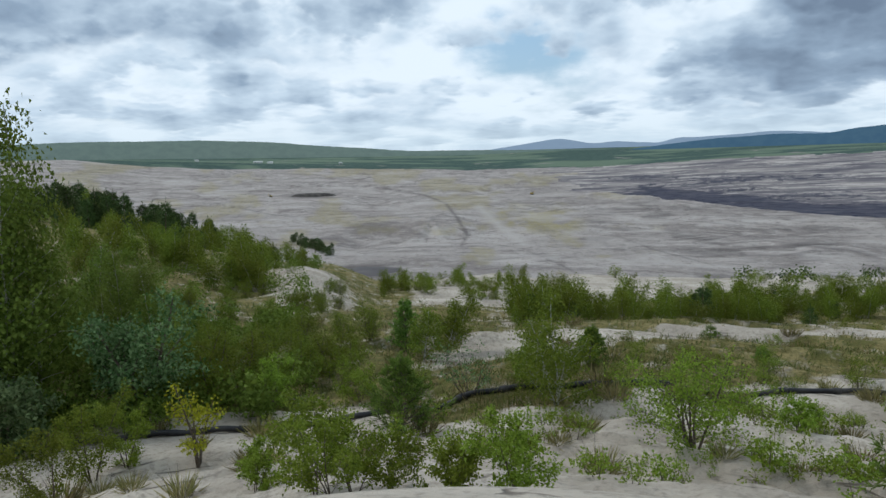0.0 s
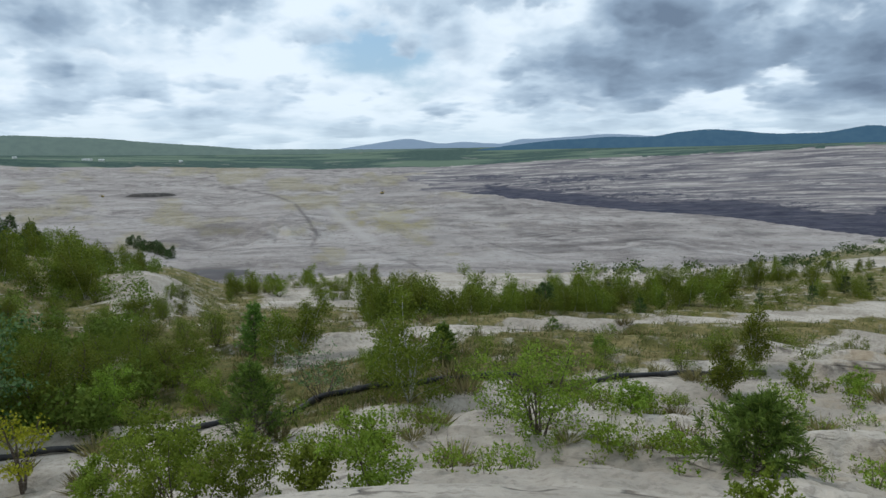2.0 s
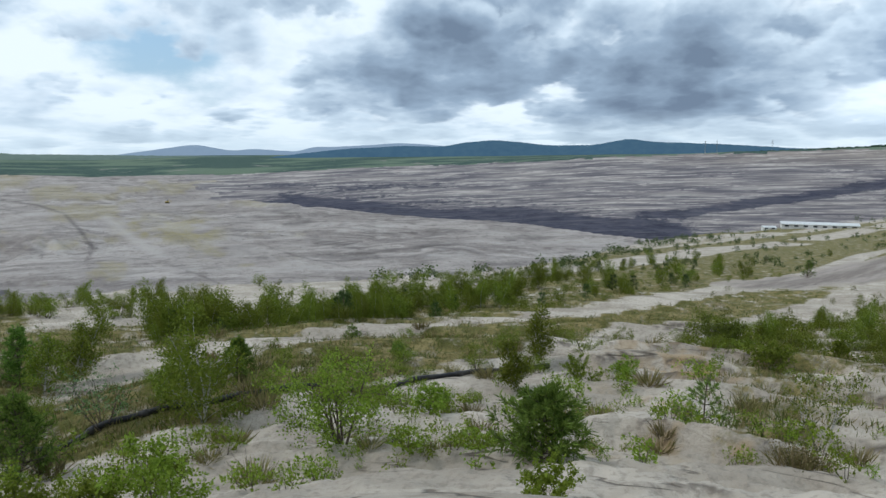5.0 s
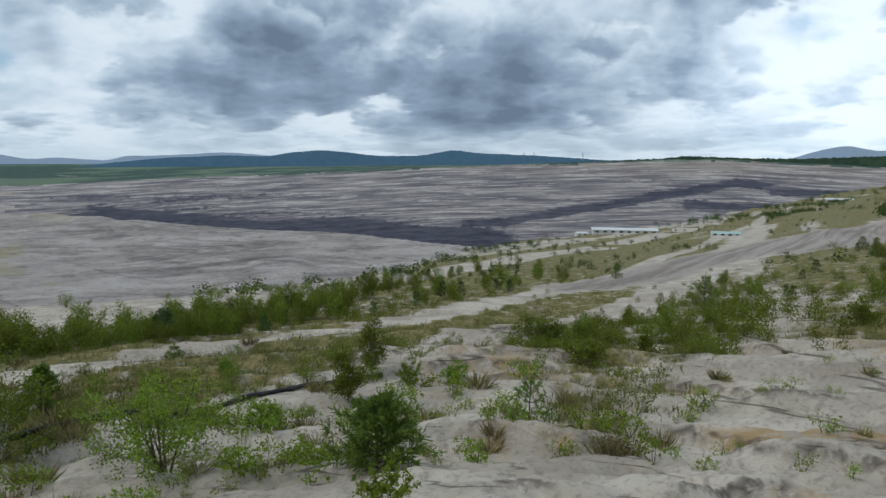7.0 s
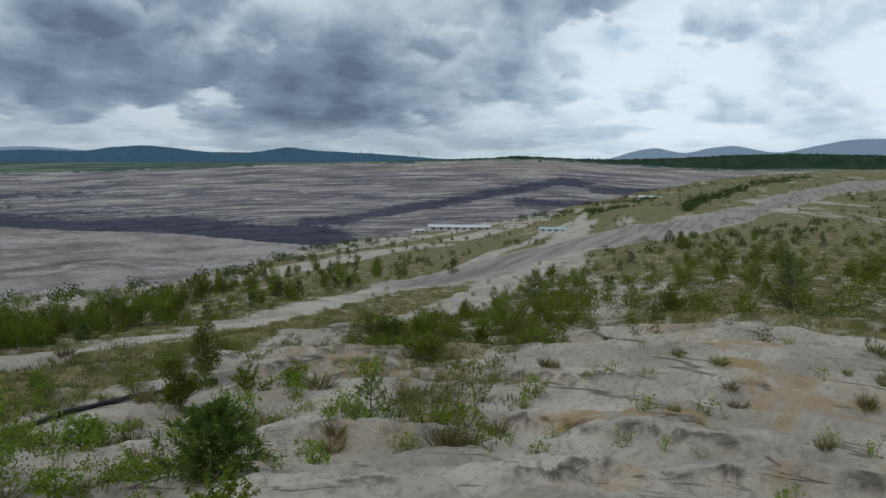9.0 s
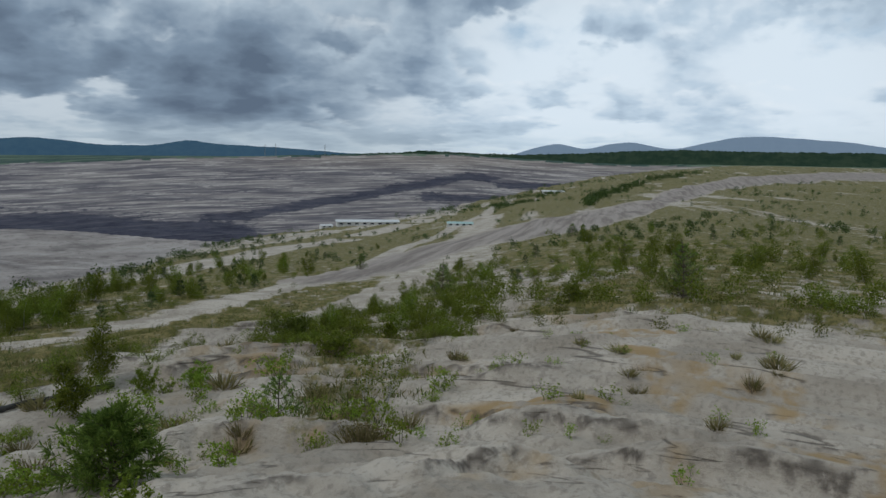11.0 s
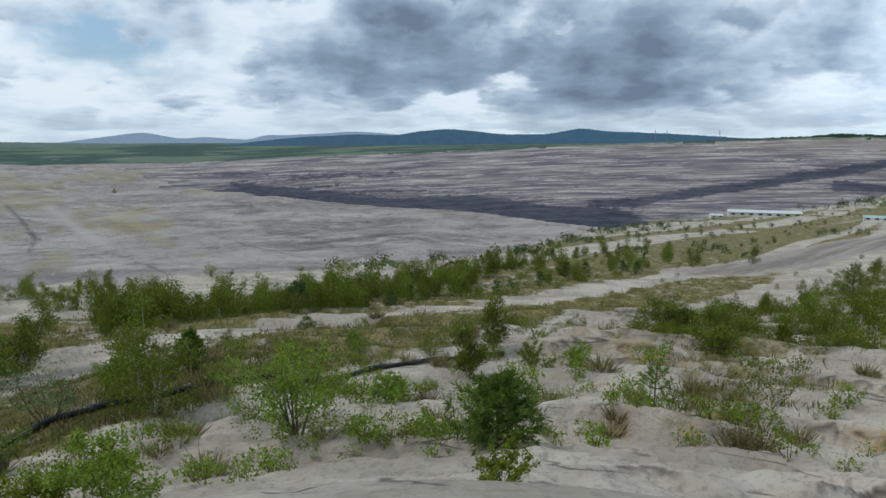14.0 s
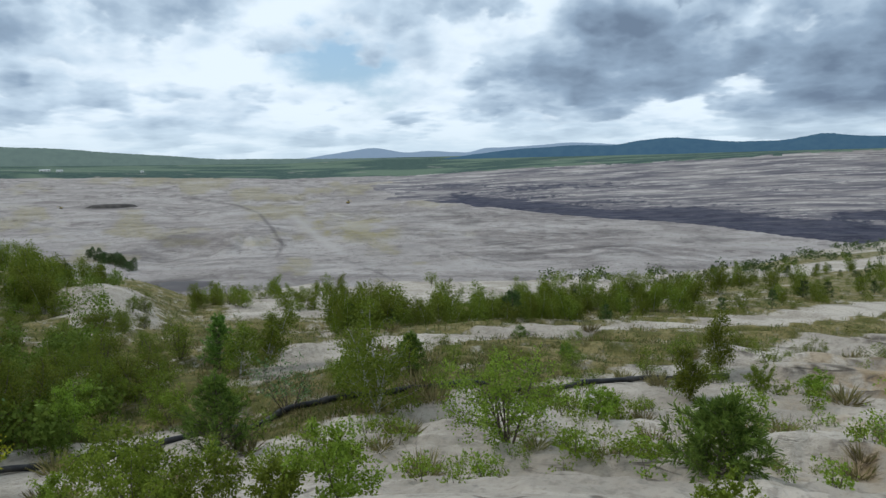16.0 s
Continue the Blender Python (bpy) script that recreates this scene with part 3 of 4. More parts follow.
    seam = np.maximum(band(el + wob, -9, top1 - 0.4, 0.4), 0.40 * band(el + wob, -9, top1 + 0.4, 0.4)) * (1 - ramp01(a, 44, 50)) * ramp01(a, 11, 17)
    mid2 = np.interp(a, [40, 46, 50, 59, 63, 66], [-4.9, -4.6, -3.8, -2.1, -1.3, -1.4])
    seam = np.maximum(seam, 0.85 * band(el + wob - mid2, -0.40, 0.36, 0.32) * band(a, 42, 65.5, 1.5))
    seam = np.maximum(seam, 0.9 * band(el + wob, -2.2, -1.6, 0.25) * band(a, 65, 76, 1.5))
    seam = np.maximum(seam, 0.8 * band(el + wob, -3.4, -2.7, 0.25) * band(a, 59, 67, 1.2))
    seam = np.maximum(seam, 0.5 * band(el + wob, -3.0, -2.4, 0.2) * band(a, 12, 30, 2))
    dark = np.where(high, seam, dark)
    ochre = np.where(high, 0.8 * ramp01(el, -1.4, 0.1) * ramp01(a, 34, 52), ochre)
    # flat bench tops painted paler than the faces, as light would show them
    u, k = terrace(a, r)
    track = np.where(high, 0.55 * band(k - np.floor(k), 0.12, 0.42, 0.1) * ramp01(fractal(a / 2.5, np.floor(k) * 2.3, 481, 3), 0.46, 0.62) * (1 - seam), track)
    return np.clip(np.stack([np.minimum(g, 0.59), dark, ochre, track], -1), 0, 1)


def build_land():
    a = np.concatenate([np.arange(-180, -45, 5.0), np.arange(-45, -34, 0.3), np.arange(-34, 93, 0.15), np.arange(93, 100, 0.5), np.arange(100, 180.1, 5.0)])
    r = np.concatenate([[0.0, 3, 5, 6.2], 7 * np.exp(np.arange(0, math.log(60 / 7), 0.0075)), 60 * np.exp(np.arange(0, math.log(4750 / 60), 0.0135))])
    ga, gr = np.meshgrid(a, r, indexing="ij")
    fa, fr = ga.ravel(), gr.ravel()
    h, part = land(fa, fr)
    verts = np.stack([fr * np.sin(np.radians(fa)), fr * np.cos(np.radians(fa)), EYE + h], -1)
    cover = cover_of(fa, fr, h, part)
    rise = np.degrees(np.arctan2(h, np.maximum(fr, 0.1)))
    bed = np.stack([fa, rise - np.interp(fa, *RIM), rise], -1)
    na, nr = ga.shape
    i, j = np.meshgrid(np.arange(na - 1), np.arange(nr - 1), indexing="ij")
    i, j = i.ravel(), j.ravel()
    quads = np.stack([i * nr + j, i * nr + j + 1, (i + 1) * nr + j + 1, (i + 1) * nr + j], -1)
    owner = part[quads].max(1)
    made = []
    for k, (name, mat, label) in enumerate((
            ("ground", SAND, "pale eroded sandy slope with washed gullies and patchy grass"),
            ("pit_floor", SPOIL, "grey spoil floor of an opencast mine with tracks and heaps"),
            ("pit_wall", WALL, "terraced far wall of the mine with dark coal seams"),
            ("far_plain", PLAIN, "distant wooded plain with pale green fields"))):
        faces = quads[owner == k]
        used, faces = np.unique(faces, return_inverse=True)
        mesh = fast_mesh(name, verts[used], faces.reshape(-1, 4)[:, ::-1], mat)
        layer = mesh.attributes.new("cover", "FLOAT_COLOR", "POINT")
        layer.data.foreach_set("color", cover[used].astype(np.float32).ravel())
        layer = mesh.attributes.new("bed", "FLOAT_VECTOR", "POINT")
        layer.data.foreach_set("vector", bed[used].astype(np.float32).ravel())
        made.append(tagged(new(name, mesh), label, name.replace("_", " "), kind="structure"))
    return made


build_land()


def ridge(name, mat, distance, crest, label, rough=0.06, foot=-2.6, seed=0, trees=0.0):
    """A range of hills: a ridge line by bearing and rise in degrees, with slopes to both sides."""
    a = np.arange(crest[0][0], crest[-1][0] + 0.01, 0.08)
    el = np.interp(a, [c[0] for c in crest], [c[1] for c in crest])
    el = np.convolve(np.pad(el, 7, mode="edge"), np.ones(15) / 15, "valid")
    el = el + rough * (fractal(a / 1.3, a * 0 + seed, seed + 500, 5) - 0.5) + trees * (wave(a * 9, a * 0, seed) - 0.5)
    top = distance * np.tan(np.radians(el))
    low = distance * math.tan(radians(foot))
    u = np.linspace(-1, 1, 25)
    ga, gu = np.meshgrid(a, u, indexing="ij")
    lift = (1 - np.abs(gu) ** 1.3)
    rr = distance + gu * 330 + 0 * ga
    hh = low + (top[:, None] - low) * lift + 24 * (fractal(ga * 1.2, gu * 2.2, seed + 520, 4) - 0.5) * (1 - lift) * lift * 4
    verts = np.stack([rr * np.sin(np.radians(ga)), rr * np.cos(np.radians(ga)), EYE + hh], -1).reshape(-1, 3)
    na, nu = ga.shape
    i, j = np.meshgrid(np.arange(na - 1), np.arange(nu - 1), indexing="ij")
    i, j = i.ravel(), j.ravel()
    quads = np.stack([i * nu + j, i * nu + j + 1, (i + 1) * nu + j + 1, (i + 1) * nu + j], -1)
    return tagged(new(name, fast_mesh(name, verts, quads[:, ::-1], mat)), label, "hill", kind="structure")


# the last colour of each glows as the haze in front of it
HAZED_WOOD = make_distance("hazed_woods", (0.035, 0.06, 0.05), (0.055, 0.085, 0.066), (0.078, 0.105, 0.105))
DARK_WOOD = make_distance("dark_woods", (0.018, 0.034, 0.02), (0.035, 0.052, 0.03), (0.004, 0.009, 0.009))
BLUE_HAZED_HILL = make_distance("blue_hazed_hills", (0.02, 0.042, 0.05), (0.03, 0.055, 0.06), (0.03, 0.066, 0.12))
PALE_HAZED_HILL = make_distance("pale_hazed_hills", (0.05, 0.075, 0.10), (0.06, 0.085, 0.11), (0.155, 0.215, 0.295))
ridge("distant_mountain", PALE_HAZED_HILL, 4400, [(1, -0.8), (3.8, -0.3), (6.4, 0.1), (9.0, 0.47), (11.6, -0.02), (13.2, 0.15), (16.5, -0.05), (17.7, 0.33), (18.9, 0.3), (24.5, 0.62), (28, 0.4), (31, -0.5)],
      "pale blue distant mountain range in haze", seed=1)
ridge("distant_mountain", PALE_HAZED_HILL, 4400, [(64, -0.5), (66.6, 0.5), (68.2, 1.05), (69.8, 1.38), (71.9, 0.93), (73.5, 1.35), (75.3, 1.58), (77.6, 1.1), (78.7, 1.1), (82.5, 2.0), (85, 2.05), (90, 1.7), (98, 0.4)],
      "distant mountains with rounded peaks, painted pale blue as haze", seed=2)
ridge("wooded_hills", BLUE_HAZED_HILL, 3950, [(11, -1.2), (14.9, -0.4), (19.7, 0.14), (24.6, 0.42), (27.4, 0.34), (29.5, 0.71), (31.8, 0.88), (34, 0.65), (36.4, 0.45), (39.3, 0.5), (41.8, 0.99), (43.9, 0.73), (48.2, 0.58), (53.5, 0.26), (57, 0.2), (66, -0.5)],
      "dark wooded hills behind the mine, tinted blue as haze", seed=3, trees=0.03)
ridge("wooded_hills", HAZED_WOOD, 4100, [(-60, 0.4), (-45, 0.6), (-31, 0.72), (-27.7, 0.86), (-18.4, 0.86), (-13.1, 0.63), (-10.2, 0.35), (-5.9, 0.0), (-2.8, -0.26), (5.1, -0.36), (12, -0.42), (22, -0.6), (30, -0.9)],
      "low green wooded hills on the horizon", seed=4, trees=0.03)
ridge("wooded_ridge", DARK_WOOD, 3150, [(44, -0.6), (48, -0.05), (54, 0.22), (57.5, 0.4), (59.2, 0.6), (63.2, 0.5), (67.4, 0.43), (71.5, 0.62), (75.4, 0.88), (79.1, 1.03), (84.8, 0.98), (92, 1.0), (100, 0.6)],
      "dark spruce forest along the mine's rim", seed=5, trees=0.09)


# ---- plants ----
def part(name, mesh, parent, label=""):
    ob = new(name, mesh)
    ob.parent = parent
    return tagged(ob, label)


class Growth:
    """Stems and leaves of one plant, gathered as arrays."""

    def __init__(self, seed, finest=0.0, plain=False):
        self.finest, self.plain = finest, plain
        self.rng = np.random.RandomState(seed)
        self.tubes, self.leaves, self.stems = [], [], 0

    def limb(self, start, way, length, radius, bend=0.15, steps=5, up=0.0):
        """A tapering limb; returns its points."""
        points, p, d = [np.array(start, float)], np.array(start, float), np.array(way, float)
        d /= np.linalg.norm(d)
        for _ in range(steps):
            d = d + self.rng.normal(0, bend, 3) + np.array((0, 0, up))
            d /= np.linalg.norm(d)
            p = p + d * length / steps
            points.append(p)
        points = np.array(points)
        if radius > self.finest:
            self.tubes.append((points, np.linspace(radius, radius * 0.25, len(points))))
        return points

    def leaf(self, centres, size, droop=0.3, narrow=0.6, spread=0.0, way=None):
        """Leaves at the places given, turned at random, or along a way."""
        centres = np.asarray(centres, float)
        k = len(centres)
        centres = centres + self.rng.normal(0, 1, (k, 3)) * spread
        d = self.rng.normal(0, 1, (k, 3))
        d[:, 2] -= droop
        if way is not None:
            d = d * 0.55 + np.asarray(way)
        d /= np.linalg.norm(d, axis=1)[:, None]
        s = np.cross(d, self.rng.normal(0, 1, (k, 3)))
        s /= np.linalg.norm(s, axis=1)[:, None] + 1e-9
        ln = size * self.rng.uniform(0.7, 1.3, (k, 1))
        self.leaves.append(np.stack([centres, centres + d * ln * 0.45 + s * ln * narrow * 0.5, centres + d * ln, centres + d * ln * 0.45 - s * ln * narrow * 0.5], 1))

    def wood(self, name, mat, sides=5):
        verts, faces, base = [], [], 0
        turn = np.linspace(0, 2 * math.pi, sides, endpoint=False)
        for points, radii in self.tubes:
            d = np.gradient(points, axis=0)
            d /= np.linalg.norm(d, axis=1)[:, None] + 1e-9
            side = np.cross(d, (0.31, 0.95, 0.05))
            side /= np.linalg.norm(side, axis=1)[:, None] + 1e-9
            other = np.cross(d, side)
            rings = points[:, None] + radii[:, None, None] * (np.cos(turn)[None, :, None] * side[:, None] + np.sin(turn)[None, :, None] * other[:, None])
            verts.append(rings.reshape(-1, 3))
            k = len(points)
            i, j = np.meshgrid(np.arange(k - 1), np.arange(sides), indexing="ij")
            i, j = i.ravel(), j.ravel()
            n2 = (j + 1) % sides
            faces.append(base + np.stack([i * sides + j, i * sides + n2, (i + 1) * sides + n2, (i + 1) * sides + j], -1))
            base += k * sides
        return fast_mesh(name, np.concatenate(verts), np.concatenate(faces), mat)

    def crown(self, name, mat):
        quads = np.concatenate(self.leaves)
        if self.plain:
            return fast_mesh(name, quads[:, 1:].reshape(-1, 3), np.arange(len(quads) * 3).reshape(-1, 3), mat, False)
        return fast_mesh(name, quads.reshape(-1, 3), np.arange(len(quads) * 4).reshape(-1, 4), mat, False)


def between(points, count, rng, lo=0.2, hi=1.0):
    u = rng.uniform(lo, hi, count) * (len(points) - 1)
    i = np.minimum(u.astype(int), len(points) - 2)
    f = (u - i)[:, None]
    return points[i] * (1 - f) + points[i + 1] * f


def thing(name, grown, wood_mat, leaf_mat, label, category, group, wood_name="trunk", crown_name="crown", sides=5):
    """A plant: its base as an empty, its wood and its crown as parts. It waits far below the land until it is copied."""
    ob = new(name)
    ob.empty_display_size = 0.2
    part(wood_name, grown.wood(wood_name, wood_mat, sides), ob)
    part(crown_name, grown.crown(crown_name, leaf_mat), ob)
    return tagged(ob, label, category, group)


def leafy(seed, height, width, stems=1, leaves=2200, size=0.07, low=0.12, lean=0.1, spread=0.07, thick=0.018, shape=1.0, branches=16, rise=0.75, finest=0.0, plain=False):
    """A birch or another broad-leaved plant: stems, limbs that rise from them, twigs and leaves."""
    g = Growth(seed, finest, plain)
    rng = g.rng
    twigs = []
    for s in range(stems):
        turn = rng.uniform(0, 6.283) + s * 2.4
        out = lean * (1.0 if stems == 1 else 1.6) * rng.uniform(0.5, 1.2)
        tall = height * (1 if s == 0 else rng.uniform(0.6, 0.95))
        stem = g.limb((0.03 * math.cos(turn) * (stems > 1), 0.03 * math.sin(turn) * (stems > 1), -0.06), (out * math.cos(turn), out * math.sin(turn), 1), tall * 0.97, height * thick, 0.07, 8, 0.04)
        for b in range(max(5, branches // stems)):
            u = low + (0.97 - low) * (b + rng.uniform(0, 1)) / max(5, branches // stems)
            p = between(stem, 1, rng, u, u)[0]
            q = (u - low) / (1 - low)
            reach = 0.5 * width * (max(0.18, math.sin(math.pi * (0.16 + 0.84 * q) ** shape)) ** 0.8) * rng.uniform(0.65, 1.15)
            az = turn + b * 2.4 + rng.uniform(-0.5, 0.5)
            limb = g.limb(p, (math.cos(az), math.sin(az), rise + rng.uniform(-0.25, 0.25)), reach * 1.2, height * thick * 0.35 * (1.1 - 0.7 * u), 0.16, 4, 0.02)
            twigs.append(limb)
            for _ in range(3):
                s0 = between(limb, 1, rng, 0.3, 0.9)[0]
                w = rng.normal(0, 1, 3) + np.array((math.cos(az), math.sin(az), 0.5))
                twigs.append(g.limb(s0, w, reach * rng.uniform(0.3, 0.6), height * thick * 0.12, 0.2, 2))
        twigs.append(stem[-4:])
    share = np.array([np.linalg.norm(t[-1] - t[0]) + 0.05 for t in twigs])
    for t, k in zip(twigs, np.round(leaves * share / share.sum()).astype(int)):
        if k:
            g.leaf(between(t, k, rng, 0.25, 1.05), size, spread=spread * height / 2.5)
    return g


def conifer(seed, height, width, whorls=9, arms=6, needles=16, size=0.07, low=0.06, lift=0.45, taper=0.9, thick=0.02, finest=0.0):
    """A pine or a spruce: whorls of arms, each with side shoots set with needles."""
    g = Growth(seed, finest)
    rng = g.rng
    stem = g.limb((0, 0, -0.06), (rng.uniform(-0.05, 0.05), rng.uniform(-0.05, 0.05), 1), height * 0.97, height * thick, 0.03, 8, 0.05)
    for k in range(whorls):
        u = low + (0.95 - low) * (k + 0.3 * rng.uniform(-1, 1)) / whorls
        u = max(0.03, u)
        p = between(stem, 1, rng, u, u)[0]
        reach = 0.5 * width * (1 - u) ** taper * 1.12 + 0.05 * height * 0.5
        for a in range(arms):
            if rng.uniform() < 0.1:
                continue
            az = (a + 0.5 * (k % 2)) * 6.283 / arms + rng.uniform(-0.3, 0.3)
            length = reach * rng.uniform(0.7, 1.15)
            arm = g.limb(p, (math.cos(az), math.sin(az), lift + rng.uniform(-0.2, 0.2)), length, height * 0.007, 0.1, 4, 0.06)
            shoots = [arm]
            for _ in range(4):
                s0 = between(arm, 1, rng, 0.3, 0.95)[0]
                w = np.array((math.cos(az), math.sin(az), lift)) + rng.normal(0, 0.6, 3)
                shoots.append(g.limb(s0, w, length * rng.uniform(0.22, 0.4), height * 0.003, 0.1, 2, 0.1))
            for sh in shoots:
                d = sh[-1] - sh[0]
                d = d / (np.linalg.norm(d) + 1e-9)
                g.leaf(between(sh, needles, rng, 0.2, 1.08), size, 0.0, 0.16, way=d * 0.9)
    d = np.array((0, 0, 1.0))
    g.leaf(between(stem, needles * 3, rng, 0.8, 1.03), size, 0.0, 0.16, way=d)
    return g


def herb(seed, height, width, blades=60, narrow=0.09, lean=0.6, leaves=0, leaf_size=0.04):
    """A tuft: thin stalks from one foot, with a few leaves."""
    g = Growth(seed)
    rng = g.rng
    for _ in range(max(4, blades // 10)):
        a = rng.uniform(0, 6.283)
        foot = np.array((math.cos(a), math.sin(a), 0)) * width * 0.25 * rng.uniform(0, 1)
        stalk = g.limb(foot - np.array((0, 0, 0.04)), (lean * math.cos(a), lean * math.sin(a), 1), height * rng.uniform(0.6, 1.0), 0.006, 0.14, 4)
        if leaves:
            g.leaf(between(stalk, leaves, rng, 0.2, 1.05), leaf_size, spread=0.05)
    k = blades
    a = rng.uniform(0, 6.283, k)
    foot = np.stack([np.cos(a), np.sin(a), 0 * a], -1) * width * 0.32 * rng.uniform(0, 1, (k, 1))
    d = np.stack([np.cos(a) * lean, np.sin(a) * lean, np.ones(k)], -1)
    g.leaf(foot, height * 0.62, 0, narrow, way=d * 1.6)
    return g


def set_down(master, a, r, scale=1.0, wide=1.0, turn=None, lean=0.0, h=None):
    p = ground(a, r, h)
    m = Matrix.Translation(p - Vector((0, 0, 0.03))) @ pose(0, 0, 0, lean, 0, (a * 53.0 + r * 17.0) % 360 if turn is None else turn)
    m = m @ Matrix.Diagonal((scale * wide, scale * wide, scale, 1))
    return m


def plant(master, *where, **how):
    return copy_thing(master, set_down(master, *where, **how))


def plant_one(maker, name, a, r, mats, label, category, group="", turn=0.0, lean=0.0, **names):
    """A plant of its own shape, set on the slope."""
    ob = thing(name, maker, *mats, label, category, group, **names)
    ob.matrix_basis = set_down(ob, a, r, turn=turn, lean=lean)
    return ob


# the plants that stand out on the near slope
BUSHES = [(19.4, 14.5, 2.45, 2.3, 7), (49.0, 31.7, 1.85, 1.8, 3), (52.2, 27.6, 1.25, 2.0, 5), (57.2, 29.4, 1.05, 0.75, 3), (75.1, 77.6, 2.6, 2.7, 4), (71.7, 38.5, 1.75, 1.7, 4), (50.3, 30.0, 1.0, 1.2, 4)]
for k, (a, r, tall, wide, stems) in enumerate(BUSHES):
    mats = (BROWN_BARK, BRIGHT_LEAF if k == 0 else DARK_LEAF if k == 1 else BIRCH_LEAF)
    plant_one(leafy(100 + k, tall, wide, stems, 7500 if k == 0 else 4200, 0.058 if k == 0 else 0.075, 0.2, 0.34, shape=0.8, rise=0.6, thick=0.014, branches=30), "leafy_bush", a, r, mats,
              "round bright green birch bush with dark bare stems" if k == 0 else "dense dark green leafy bush on pale sand", "bush", "bushes on the slope", wood_name="stem")
BIRCHES = [(8.8, 19.1, 3.2, 2.5, 3), (-0.1, 28.1, 3.1, 1.8, 3), (33.6, 21.6, 1.7, 1.2, 2), (35.4, 25.6, 2.2, 1.2, 2), (64.4, 55.0, 2.3, 2.4, 3), (-2.0, 27.0, 2.2, 1.6, 2), (7.0, 20.5, 1.7, 1.6, 3)]
for k, (a, r, tall, wide, stems) in enumerate(BIRCHES):
    plant_one(leafy(130 + k, tall, wide, stems, 6500 if tall > 2.5 else 3600, 0.072, 0.06, 0.16, 0.09, shape=0.65, rise=1.0, thick=0.011, branches=26), "birch_tree", a, r, (WHITE_BARK, BIRCH_LEAF),
              "young birch with slender white stems and drooping green leaves", "birch", "young birches", turn=90 * k)
PINES = [(-3.9, 16.5, 2.3, 1.9), (-3.3, 28.9, 2.4, 1.6), (48.2, 16.8, 1.42, 1.35), (61.1, 56.8, 3.1, 2.2), (54.6, 100.2, 2.5, 2.1), (79.7, 41.6, 3.5, 2.2), (20.4, 31.5, 0.8, 0.8), (24.0, 28.2, 0.6, 0.6), (11.4, 22.4, 1.3, 1.1), (71.2, 128, 2.4, 2.3), (72.0, 130, 2.0, 1.7)]
for k, (a, r, tall, wide) in enumerate(PINES):
    sparse = k in (2, 6, 7)
    plant_one(conifer(160 + k, tall, wide, 6 if sparse else 11, 5 if sparse else 7, 12 if sparse else 26 if r < 35 else 8, 0.085 + 0.014 * tall, 0.04, 0.35 if sparse else 0.55 if k == 0 else 0.5, 0.8), "pine_tree", a, r, (BROWN_BARK, NEEDLE),
              "small sparse pine with open tiers of branches" if sparse else "young dark green pine standing on the slope", "pine", "young pines")
plant_one(conifer(190, 1.45, 1.9, 10, 8, 22, 0.15, 0.0, 0.45, 0.8), "dwarf_pine", 35.8, 12.7, (BROWN_BARK, NEEDLE), "bushy round dark dwarf pine on pale sand", "pine")
plant_one(leafy(191, 1.7, 1.9, 8, 700, 0.07, 0.25, 0.4, thick=0.01, branches=24), "willow_bush", 1.7, 20.0, (BROWN_BARK, SILVER_LEAF), "thin greyish willow bush with bare lower stems", "bush", wood_name="stem")
plant_one(leafy(192, 2.3, 1.15, 3, 900, 0.085, 0.15, 0.16), "yellow_sapling", -20.0, 17.2, (BROWN_BARK, YELLOW_LEAF), "yellowish sapling with a tall leading shoot", "sapling")
for k, (a, r, tall, wide) in enumerate([(56.6, 18.4, 1.65, 0.9), (55.0, 18.1, 1.35, 0.95), (48.6, 23.3, 1.45, 0.6)]):
    plant_one(leafy(195 + k, tall, wide, 2, 330, 0.07, 0.25, 0.14, thick=0.01), "birch_sapling", a, r, (WHITE_BARK, BIRCH_LEAF), "thin sparse birch sapling with few leaves", "sapling", "sparse saplings")
plant_one(herb(199, 0.5, 1.5, 500, 0.05, 0.5, 16, 0.05), "heather_clump", 55.0, 13.8, (BROWN_BARK, DRY_GRASS), "low brownish green clump of heather and grass", "shrub", wood_name="stalk", crown_name="foliage")
for k, (a, r, tall, wide) in enumerate([(-23.5, 22.5, 4.1, 3.4), (-32.6, 20.5, 3.0, 2.0)]):
    plant_one(leafy(205 + k, tall, wide, 4, 6500, 0.12, 0.08, 0.3, 0.08, shape=0.7, branches=34), "whitebeam_tree", a, r, (BROWN_BARK, SILVER_LEAF), "dense whitebeam with pale grey-green leaf undersides", "tree", "wood on the slope")

# saplings close to the camera and along the pipeline
SAPLINGS = [(-11.1, 10.6, 1.7, 1.2), (-9.6, 9.9, 1.5, 1.5), (-8.0, 10.4, 1.25, 1.3), (-5.0, 10.2, 1.25, 1.25), (6.0, 8.6, 1.35, 1.0), (0.3, 8.8, 0.95, 0.7), (-30.3, 14.4, 2.0, 1.1), (-27.4, 17.5, 2.4, 0.9), (-25.1, 17.8, 1.8, 1.0), (-8.9, 24.1, 1.6, 1.9), (-7.1, 22.3, 1.5, 1.4),
            (42.3, 23.3, 1.1, 0.85), (38.5, 22.7, 1.0, 1.2), (26.5, 17.8, 0.85, 1.0), (36.1, 9.3, 0.55, 0.85), (4.8, 12.6, 0.9, 1.0), (-16, 12.5, 1.2, 0.9), (-14.2, 21.6, 1.8, 1.5)]
